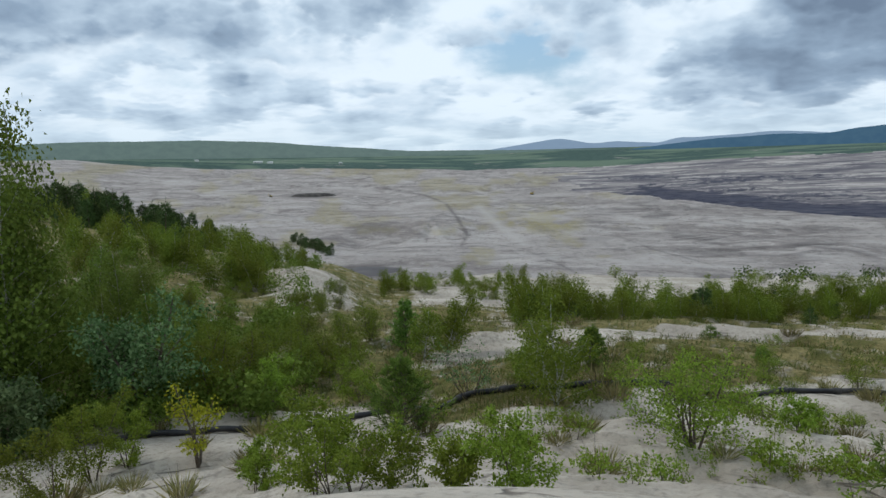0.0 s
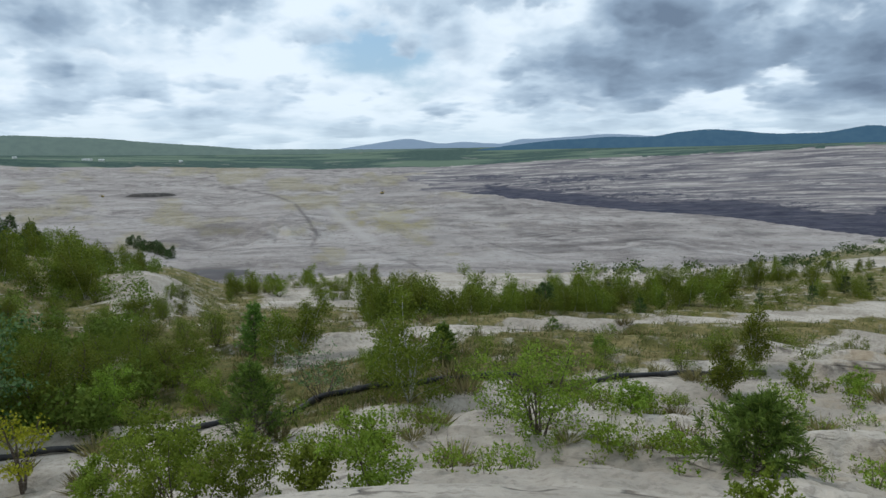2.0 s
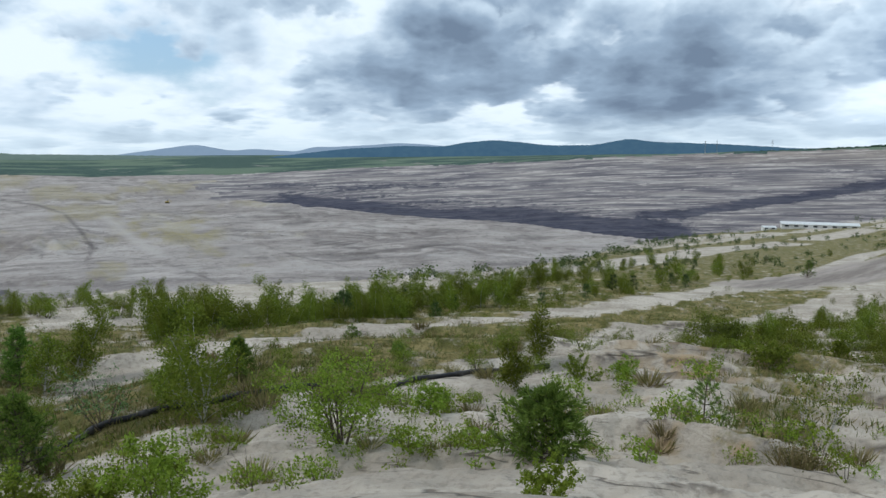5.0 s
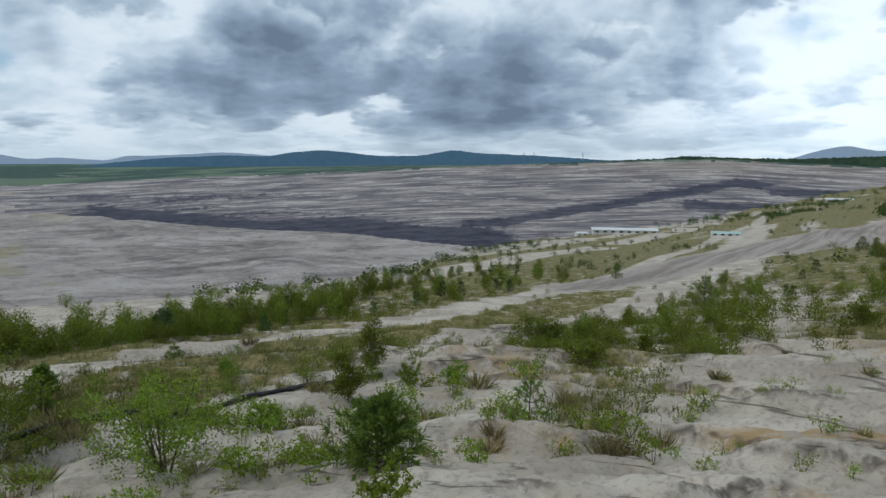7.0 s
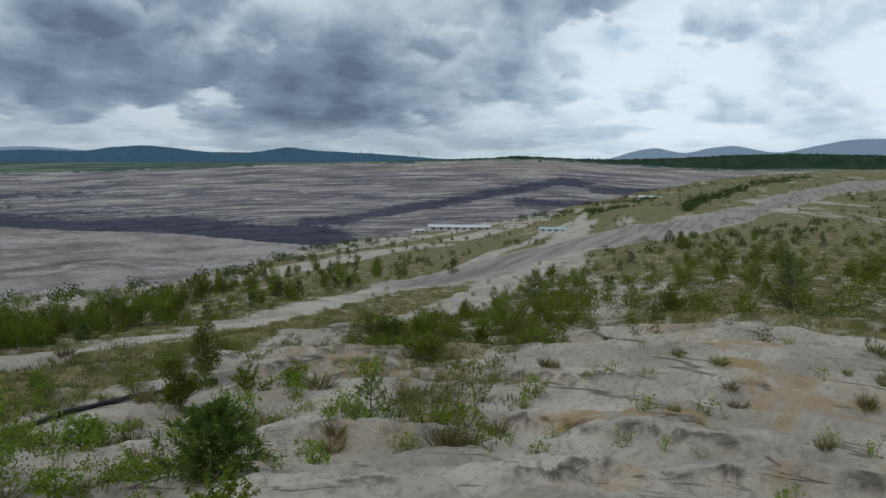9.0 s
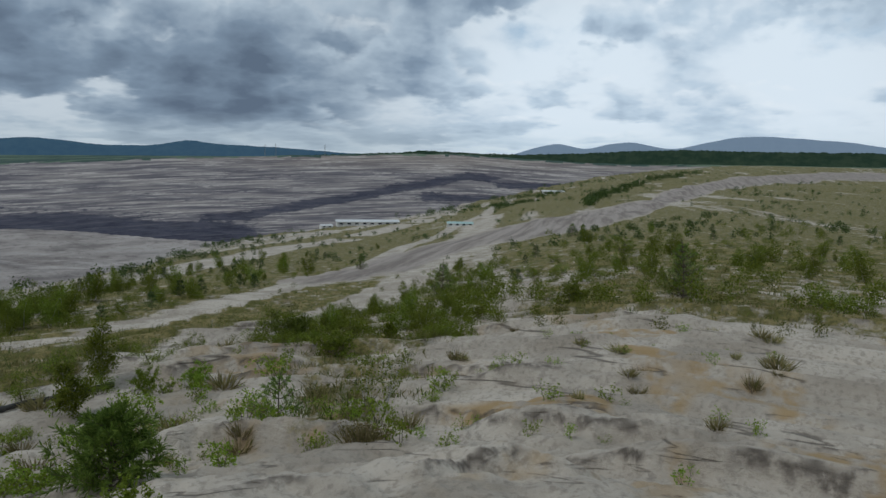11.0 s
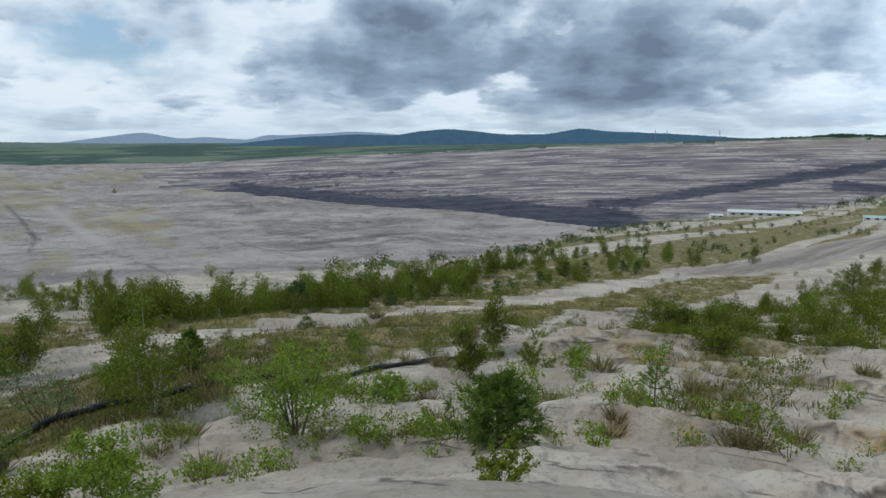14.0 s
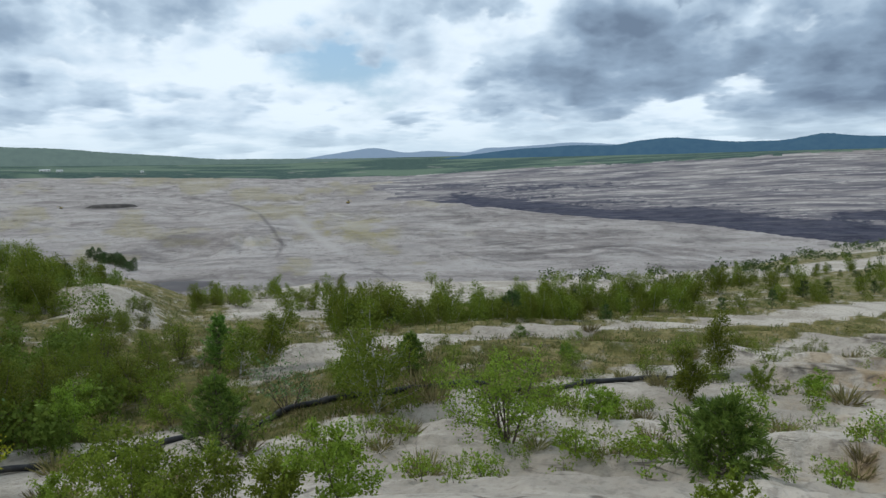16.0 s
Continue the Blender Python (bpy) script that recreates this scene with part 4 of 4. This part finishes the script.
for k, (a, r, tall, wide) in enumerate(SAPLINGS):
    plant_one(leafy(220 + k, tall, wide, 2 + k % 3, int(1500 + 1700 * tall), 0.048, 0.05, 0.2, 0.075, thick=0.009, branches=18), "birch_sapling", a, r, (BROWN_BARK, BRIGHT_LEAF if k % 3 else BIRCH_LEAF),
              "leafy bright green birch sapling rooted in sand", "sapling", "leafy saplings")


# ---- plants in numbers ----
def masters(makers, name, mats, label, category, group, **names):
    return [thing(name, g, *mats, label, category, group, sides=3, **names) for g in makers]


used = set()


def strew(kinds, spots, tall, wide=(0.85, 1.2), seed=0):
    """Plants of some kinds at the bearings and distances given, each of its own height. The first of each kind is the master itself."""
    rng = np.random.RandomState(seed)
    where = np.array(spots)
    heights = land(where[:, 0], where[:, 1])[0]
    for (a, r), h in zip(spots, heights):
        master, base = kinds[rng.randint(len(kinds))]
        m = set_down(master, a, r, h=float(h), scale=rng.uniform(*tall) / base, wide=rng.uniform(*wide))
        if master.name in used:
            copy_thing(master, m)
        else:
            used.add(master.name)
            master.matrix_basis = m


def spots(count, a_lo, a_hi, r_lo, r_hi, seed, keep=None, clump=0.0):
    rng = np.random.RandomState(seed)
    a, r = rng.uniform(a_lo, a_hi, count * 20), r_lo * (r_hi / r_lo) ** rng.uniform(0, 1, count * 20)
    good = np.ones(count * 20, bool) if keep is None else keep(a, r)
    if clump:
        good &= fractal(a / 2.2, np.log(r) * 14, seed + 900, 2) > clump
    return list(zip(a[good][:count].tolist(), r[good][:count].tolist()))


def pairs(things, base):
    return [(t, base) for t in things]


low_birch = pairs(masters([leafy(300 + k, 2.6, 1.55, 2, 2600, 0.115, 0.02, 0.12, 0.13, shape=0.62, rise=1.0, thick=0.008, branches=30, finest=0.009, plain=True) for k in range(4)], "birch_tree", (WHITE_BARK, BIRCH_LEAF),
                          "young green birch in a dense row of saplings", "birch", "row of young birches"), 2.6)
low_pine = pairs(masters([conifer(310 + k, 2.4, 1.4, 8, 5, 6, 0.22, 0.05, 0.5, finest=0.02) for k in range(3)], "pine_tree", (BROWN_BARK, FIR_NEEDLE),
                         "young dark pine among the birch saplings", "pine", "young pines in the row"), 2.4)
wood = pairs(masters([leafy(320 + k, 6.0, 3.0, 2, 9000, 0.15, 0.04, 0.1, 0.1, shape=0.7, thick=0.009, branches=40, finest=0.008, plain=True) for k in range(4)], "birch_tree", (WHITE_BARK, DARK_LEAF),
                     "tall dark green leafy tree in the hillside wood", "tree", "wood on the hillside"), 6.0)
wood_edge = pairs(masters([leafy(330 + k, 3.0, 2.2, 3, 5200, 0.10, 0.04, 0.2, 0.11, shape=0.7, branches=30, finest=0.01, plain=True) for k in range(3)], "leafy_bush", (BROWN_BARK, BIRCH_LEAF),
                          "dense green bush at the edge of the wood", "bush", "bushes at the wood's edge", wood_name="stem"), 3.0)
spruce = pairs(masters([conifer(340 + k, 4.0, 2.0, 10, 6, 4, 0.40, 0.03, 0.15, 1.0, finest=0.03) for k in range(3)], "spruce_tree", (BROWN_BARK, FIR_NEEDLE),
                       "dark green spruce in a dense stand on the hillside", "spruce", "spruces on the hillside"), 4.0)
shrub = pairs(masters([leafy(350 + k, 1.2, 1.3, 4, 1300, 0.075, 0.03, 0.35, 0.13, branches=18, finest=0.007, plain=True) for k in range(4)], "leafy_bush", (BROWN_BARK, BIRCH_LEAF),
                      "low green shrub on the sandy slope", "bush", "low shrubs", wood_name="stem"), 1.2)
sprig = pairs(masters([leafy(360 + k, 0.6, 0.6, 3, 150, 0.06, 0.06, 0.4, 0.09, branches=8, finest=0.004) for k in range(5)], "sapling", (BROWN_BARK, BRIGHT_LEAF),
                      "small green seedling sprouting from bare sand", "sapling", "seedlings", wood_name="stem"), 0.6)
tuft = pairs(masters([herb(370 + k, 0.45, 0.5, 110, 0.06, 0.7) for k in range(4)], "grass_tuft", (BROWN_BARK, DRY_GRASS),
                     "dry yellowish tuft of grass on sand", "grass", "grass tufts", wood_name="stalk", crown_name="foliage"), 0.45)
# the wood on the hillside
strew(wood, [(-32.0, 23), (-30.0, 24.5)], (7.0, 7.6), (0.7, 0.9), 1)
strew(wood, spots(15, -44, -27, 22, 36, 2), (5.0, 6.2), seed=2)
strew(wood, spots(8, -27, -22, 25, 34, 3), (3.2, 4.4), seed=3)
strew(wood_edge, [(-19.7, 23.0), (-16.4, 23.2), (-13.1, 23.5), (-21.5, 25), (-17.8, 26), (-15, 26.5), (-11.5, 25), (-18.2, 22.4), (-14.6, 22.8), (-12.2, 27), (-10.2, 28), (-9.5, 25.5), (-7.8, 27.5), (-8.4, 31), (-6.2, 30), (-11.4, 31)], (1.8, 2.7), seed=4)
strew(wood_edge, spots(30, -24, -8, 27, 46, 5, clump=0.46), (1.2, 2.0), seed=5)
strew(low_birch, spots(60, -28, -11, 46, 95, 6, clump=0.45), (2.0, 3.4), seed=6)
strew(spruce, spots(110, -33, -17.0, 76, 122, 7), (2.6, 4.6), seed=7)
strew(spruce, [(-11.9 + 0.125 * k, 672 - 5.4 * k + 9 * (k % 3)) for k in range(24)], (7.5, 10), (1.0, 1.5), 9)
strew(spruce, spots(14, -17, -11.0, 66, 84, 8, clump=0.5), (1.2, 2.0), seed=8)
# the row of young birches before the mine
def strip(lo, hi):
    return lambda a, r: (across(a, r) > lo) & (across(a, r) < hi)


strew(low_birch, spots(150, 5, 36, 34, 70, 10, strip(31, 41)), (1.2, 2.5), seed=10)
strew(low_pine, spots(14, 5, 36, 36, 70, 11, strip(31, 44)), (1.6, 3.0), seed=11)
strew(low_birch, spots(26, -5, 7, 54, 72, 12), (1.0, 2.0), seed=12)
strew(shrub, spots(34, -4, 46, 50, 100, 13, strip(44, 66), clump=0.5), (0.8, 1.6), seed=13)
strew(low_birch, spots(44, 35, 56, 50, 140, 14, strip(29, 50), clump=0.47), (1.2, 2.4), seed=14)
strew(low_pine, spots(26, 34, 62, 55, 190, 15, strip(28, 60), clump=0.42), (1.4, 2.6), seed=15)
# green belts further along the slope
strew(low_birch, spots(34, 47, 72, 30, 80, 16, strip(3.5, 11), clump=0.45), (0.8, 1.7), seed=16)
strew(shrub, spots(100, 44, 74, 28, 80, 17, strip(2.5, 12.5), clump=0.42), (0.4, 1.1), seed=17)
strew(shrub, spots(60, 66, 94, 34, 90, 30, clump=0.46), (0.5, 1.3), seed=30)
strew(low_birch, spots(40, 72, 96, 48, 130, 18, clump=0.48), (1.0, 2.4), seed=18)
strew(low_pine, spots(16, 64, 96, 55, 150, 19), (1.4, 2.4), seed=19)
# scrub far along the plateau, too much to count
def scrub(name, groups, mat, label, seed):
    rng = np.random.RandomState(seed)
    g = Growth(seed, plain=True)
    for where, tall, leaves in groups:
        where = np.array(where)
        heights = land(where[:, 0], where[:, 1])[0]
        for (a, r), h in zip(where, heights):
            p = np.array((r * math.sin(radians(a)), r * math.cos(radians(a)), EYE + h))
            t = rng.uniform(*tall)
            puff = rng.normal(0, 1, (leaves, 3))
            puff /= np.linalg.norm(puff, axis=1)[:, None]
            puff *= rng.uniform(0.3, 1.0, (leaves, 1))
            shape = np.array((0.5 * rng.uniform(0.7, 1.5), 0.5 * rng.uniform(0.7, 1.5), 0.5)) * t
            lift = 1 - 0.35 * np.clip(puff[:, 2:], 0, 1)
            g.leaf(p + np.array((0, 0, t * 0.45)) + puff * shape * np.concatenate([lift, lift, np.ones_like(lift)], 1), t * (0.22 if leaves < 100 else 0.12), 0.2, 0.75)
    return tagged(new(name, g.crown(name, mat)), label, "scrub", kind="stuff")


def inside(a, r):
    return r < np.interp(a, *EDGE) * 0.97


def off_road(a, r):
    return inside(a, r) & (on_road(a, r) < 0.05)


def hedge(way, wide):
    """Round a line of thicket given by bearings and distances."""
    return lambda a, r: inside(a, r) & (np.abs(np.log(r / np.interp(a, *way))) < wide)


scrub("scrub", [(spots(330, 38, 92, 105, 420, 20, off_road, clump=0.55), (0.7, 1.8), 70),
                (spots(420, 52, 92, 380, 1700, 21, off_road, clump=0.55), (1.5, 3.8), 40),
                (spots(220, 60, 84, 420, 1500, 28, lambda a, r: inside(a, r) & (r > np.interp(a, *EDGE) * 0.72), clump=0.45), (2, 4.5), 40),
                (spots(120, 22, 50, 80, 330, 29, lambda a, r: inside(a, r) & (r > np.interp(a, *EDGE) * 0.8), clump=0.5), (0.8, 2.0), 50),
                (spots(150, 72.2, 76.4, 300, 780, 51, hedge(([72.2, 76.4], [335, 740]), 0.10)), (2.5, 5.5), 60),
                (spots(130, 65, 70.4, 340, 680, 52, hedge(([65, 70.4], [372, 640]), 0.08)), (1.5, 3.5), 60),
                (spots(110, 76.5, 80.5, 700, 1300, 53, hedge(([76.5, 80.5], [820, 1200]), 0.12)), (3.0, 6.5), 60)],
      SCRUB_LEAF, "dark green scrub scattered over the mine's plateau", 20)
scrub("low_scrub", [(spots(300, 46, 72, 29, 84, 42, strip(2.5, 12.5), clump=0.47), (0.3, 1.0), 200),
                    (spots(160, 28, 60, 36, 110, 47, strip(27, 50), clump=0.5), (0.4, 1.0), 160),
                    (spots(260, 62, 97, 34, 170, 41, off_road, clump=0.5), (0.5, 1.6), 200)],
      BIRCH_LEAF, "low green scrub in clumps on the sandy slope", 43)
scrub("heath", [(spots(190, 44, 97, 29, 150, 48, off_road, clump=0.47), (0.3, 0.9), 180)],
      HEATH_LEAF, "brownish olive heath in clumps on the sandy slope", 49)
scrub("undergrowth", [(spots(170, -42, -11, 20.6, 36, 44), (0.7, 1.7), 420), (spots(110, -30, -10, 36, 90, 45, clump=0.45), (0.7, 1.6), 220)],
      DARK_LEAF, "dense green undergrowth below the hillside trees", 46)
# low growth on the near sand
strew(shrub, spots(60, -4, 52, 19, 34, 22, strip(12.5, 24), clump=0.42), (0.3, 0.8), seed=22)
strew(sprig, [(12.2, 11.7), (14.9, 10.7), (23.7, 12.3), (25.6, 14.5), (28.1, 14.4), (30.5, 13.9), (43.8, 14.1), (53.6, 15.7), (7.8, 14.9), (45.0, 26.6), (69.8, 17.5), (69.6, 25.4), (80.8, 11.9), (12.0, 12.4)], (0.45, 0.75), seed=23)
strew(sprig, spots(95, -3, 48, 12, 22, 24, clump=0.42), (0.25, 0.75), seed=24)
strew(sprig, spots(55, 46, 90, 14, 34, 25, clump=0.40), (0.2, 0.55), seed=25)
strew(sprig, spots(90, 18, 62, 13, 26, 31, clump=0.45), (0.35, 0.9), seed=31)
strew(tuft, spots(90, -30, 46, 13, 36, 26, clump=0.45), (0.3, 0.7), seed=26)
strew(tuft, spots(40, 46, 90, 15, 42, 27, clump=0.45), (0.25, 0.5), seed=27)


# ---- the grass between the plants ----
def meadow(name, count, a_lo, a_hi, r_lo, r_hi, tall, mat, label, seed):
    rng = np.random.RandomState(seed)
    a, r = rng.uniform(a_lo, a_hi, count * 4), r_lo * (r_hi / r_lo) ** rng.uniform(0, 1, count * 4)
    h, kind = land(a, r)
    green = cover_of(a, r, h, kind)[:, 0]
    good = np.where(rng.uniform(0.32, 0.62, count * 4) < green)[0][:count]
    a, r, h = a[good], r[good], h[good]
    p = np.stack([r * np.sin(np.radians(a)), r * np.cos(np.radians(a)), EYE + h - 0.02], -1)
    g = Growth(seed)
    for _ in range(5):
        lean = g.rng.normal(0, 0.45, (len(p), 3)) + np.array((0, 0, 1.4))
        g.leaf(p + g.rng.normal(0, 1, (len(p), 3)) * np.array((0.09, 0.09, 0)), tall, 0, 0.10, way=lean)
    return tagged(new(name, g.crown(name, mat)), label, "grass", kind="stuff")


meadow("dry_grass", 8500, -8, 92, 18, 75, 0.24, DRY_GRASS, "dry yellowish grass in patches on sand", 601)
meadow("green_grass", 6500, -34, 92, 17, 80, 0.28, GREEN_GRASS, "green grass and weeds in patches on sand", 602)


# ---- the pipeline ----
def tube_mesh(name, points, radius, mat, sides=10, rings=None):
    g = Growth(1)
    points = np.array([tuple(p) for p in points])
    g.tubes.append((points, np.full(len(points), radius) if rings is None else rings))
    return g.wood(name, mat, sides)


pipeline = new("pipeline")
tagged(pipeline, "long black plastic drainage pipe lying on the sandy slope", "pipe")
stops = np.arange(-34, 36.1, 3.5)
for k, (lo, hi) in enumerate(zip(stops[:-1], stops[1:])):
    line = []
    for a in np.linspace(lo, hi, 12):
        r = float(np.interp(a, *RUN))
        p = ground(a, r)
        near = [float(land(a, r + d)[0][0]) for d in (-0.25, 0.25)]
        line.append(p + Vector((0, 0, 0.07 + max(0.0, max(near) + EYE - p.z) * 0.5 + 0.03 * math.sin(a * 1.3))))
    part("pipe_length", tube_mesh("pipe_length", line, 0.085, BLACK_RUBBER), pipeline)
    way = (line[-1] - line[-2]).normalized()
    part("coupling", tube_mesh("coupling", [line[-1] - way * 0.12, line[-1] - way * 0.11, line[-1] + way * 0.11, line[-1] + way * 0.12], 0.1, BLACK_RUBBER, 10, np.array((0.07, 0.105, 0.105, 0.07))), pipeline)


# ---- works buildings and masts ----
def slab(sx, sy, sz, at=(0, 0, 0), bevel=0.03):
    bm = bmesh.new()
    bmesh.ops.create_cube(bm, size=1.0)
    bmesh.ops.scale(bm, vec=(sx, sy, sz), verts=bm.verts)
    bmesh.ops.bevel(bm, geom=bm.edges, offset=min(bevel, 0.2 * min(sx, sy, sz)), segments=1, affect="EDGES")
    bmesh.ops.translate(bm, vec=(at[0], at[1], at[2] + sz / 2), verts=bm.verts)
    return bm


def bm_part(name, bm, mat, parent, label=""):
    mesh = bpy.data.meshes.new(name)
    bm.to_mesh(mesh)
    bm.free()
    mesh.materials.append(mat)
    return part(name, mesh, parent, label)


PALE_SHEET = make_plain_paint("pale_sheet_metal", (0.62, 0.63, 0.62), (0.45, 0.46, 0.45), 0.5)
GREEN_SHEET = make_plain_paint("green_sheet_metal", (0.30, 0.45, 0.42), (0.42, 0.5, 0.48), 0.5)
WHITE_WALL = make_plain_paint("white_render", (0.70, 0.69, 0.66), (0.5, 0.48, 0.45), 0.8, scale=0.4)
DARK_PANE = make_plain_paint("dark_pane", (0.03, 0.035, 0.04), (0.05, 0.055, 0.06), 0.2)
GREY_STEEL = make_plain_paint("grey_steel", (0.30, 0.31, 0.32), (0.20, 0.20, 0.20), 0.5, 0.6)
YELLOW_STEEL = make_plain_paint("yellow_steel", (0.38, 0.28, 0.08), (0.2, 0.15, 0.07), 0.5)


def gable(sx, sy, sz, base):
    bm = bmesh.new()
    corner = [(-sx / 2, -sy / 2, base), (sx / 2, -sy / 2, base), (sx / 2, sy / 2, base), (-sx / 2, sy / 2, base), (-sx / 2, 0, base + sz), (sx / 2, 0, base + sz)]
    v = [bm.verts.new(c) for c in corner]
    for f in ((0, 1, 5, 4), (2, 3, 4, 5), (0, 4, 3), (1, 2, 5), (3, 2, 1, 0)):
        bm.faces.new([v[i] for i in f])
    return bm


def shed(name, a, r, long, deep, tall, roof_mat, wall_mat, turn, label, windows=5):
    ob = new(name)
    tagged(ob, label, "building", "works buildings")
    bm_part("wall", slab(long, deep, tall, (0, 0, -0.6)), wall_mat, ob)
    bm_part("roof", gable(long * 1.03, deep * 1.1, tall * 0.35, tall - 0.6), roof_mat, ob)
    for k in range(windows):
        x = long * ((k + 0.5) / windows - 0.5)
        bm_part("window", slab(long / windows * 0.45, 0.12, tall * 0.3, (x, -deep / 2, tall * 0.25)), DARK_PANE, ob)
    ob.matrix_basis = Matrix.Translation(ground(a, r)) @ pose(0, 0, 0, 0, 0, turn)
    return ob


shed("long_shed", 55.1, 322, 27, 8, 2.2, PALE_SHEET, WHITE_WALL, -48, "long low shed with a pale metal roof", 8)
shed("works_shed", 51.9, 318, 5, 4, 1.6, PALE_SHEET, WHITE_WALL, -40, "small pale works shed beside the long shed", 2)
shed("green_shed", 62.4, 238, 8.5, 4, 1.5, GREEN_SHEET, WHITE_WALL, -58, "low shed with a pale green metal roof", 4)
shed("works_shed", 69.6, 640, 19, 7, 3.0, PALE_SHEET, WHITE_WALL, -66, "far pale works shed on the plateau", 4)
for a, r, size in ((-14.2, 2960, 34), (-13.3, 2945, 20), (-18.6, 3020, 14), (-8.0, 3050, 12)):
    shed("farm_building", a, r, size, 10, 6, PALE_SHEET, WHITE_WALL, -a + 10, "distant white building at the edge of the plain", 3)


def mast(a, r, tall, label):
    ob = new("mast")
    tagged(ob, label, "mast", "masts on the rim")
    for x, y in ((-1, -1), (1, -1), (1, 1), (-1, 1)):
        part("leg", tube_mesh("leg", [(x * 2.2, y * 2.2, -1), (x * 0.5, y * 0.5, tall)], 0.4, GREY_STEEL, 5), ob)
    for k, z in enumerate((0.68, 0.8, 0.92)):
        part("crossarm", tube_mesh("crossarm", [(-5 + k, 0, tall * z), (0, 0, tall * z + 0.8), (5 - k, 0, tall * z)], 0.4, GREY_STEEL, 5), ob)
    ob.matrix_basis = Matrix.Translation(ground(a, r)) @ pose(0, 0, 0, 0, 0, -a)


for a, r, tall in ((47.3, 2900, 46), (48.1, 2900, 46), (51.8, 2850, 40)):
    mast(a, r, tall, "grey steel lattice mast on the mine's rim")


def digger(a, r, size, turn):
    ob = new("excavator")
    tagged(ob, "yellow tracked excavator working on the mine floor", "excavator", "machines in the mine")
    for side in (-1, 1):
        bm_part("track", slab(size * 0.5, size * 0.1, size * 0.12, (0, side * size * 0.16, 0)), BLACK_RUBBER, ob)
    bm_part("body", slab(size * 0.42, size * 0.36, size * 0.2, (-size * 0.05, 0, size * 0.13)), YELLOW_STEEL, ob)
    bm_part("cab", slab(size * 0.14, size * 0.14, size * 0.16, (size * 0.1, size * 0.08, size * 0.33)), DARK_PANE, ob)
    part("boom", tube_mesh("boom", [(size * 0.12, 0, size * 0.25), (size * 0.4, 0, size * 0.55), (size * 0.62, 0, size * 0.35), (size * 0.6, 0, size * 0.1)], size * 0.035, YELLOW_STEEL, 6), ob)
    ob.matrix_basis = Matrix.Translation(ground(a, r)) @ pose(0, 0, 0, 0, 0, turn)


digger(6.9, 1290, 11, 30)
digger(-13.4, 1240, 8, 160)


# ---- a dark pond below the slope, and a dark heap of earth further off ----
def rounded(name, a, r, long, deep, tall, mat, seed):
    rng = np.random.RandomState(seed)
    rings, sides = 7, 40
    turn = np.linspace(0, 2 * math.pi, sides, endpoint=False)
    edge = 1 + 0.12 * np.sin(turn * 3 + 1) + 0.07 * np.sin(turn * 7 + seed)
    verts, faces = [], []
    for k in range(rings):
        u = 1 - k / (rings - 0.7)
        lump = rng.uniform(0.8, 1.2, sides)
        verts.append(np.stack([np.cos(turn) * edge * u * long / 2, np.sin(turn) * edge * u * deep / 2, -1.0 + (tall + 1.0) * (1 - u ** 4) * (lump if tall > 1 else np.ones(sides))], -1))
    for k in range(rings - 1):
        for j in range(sides):
            n2 = (j + 1) % sides
            faces.append((k * sides + j, k * sides + n2, (k + 1) * sides + n2, (k + 1) * sides + j))
    ob = new(name, fast_mesh(name, np.concatenate(verts), faces, mat))
    ob.matrix_basis = Matrix.Translation(ground(a, r)) @ pose(0, 0, 0, 0, 0, -a)
    return ob


DARK_EARTH = make_plain_paint("dark_earth", (0.05, 0.044, 0.04), (0.09, 0.08, 0.07), 0.9, scale=0.15)
POND_WATER = make_plain_paint("murky_water", (0.075, 0.066, 0.066), (0.10, 0.088, 0.085), 0.75, scale=0.05)
tagged(rounded("earth_heap", -10.3, 1235, 78, 26, 4.5, DARK_EARTH, 5), "long dark heap of earth on the mine floor", "heap")
tagged(rounded("water", -5.7, 478, 44, 46, 0.9, POND_WATER, 6), "dark murky pond at the foot of the slope", "water", kind="structure")
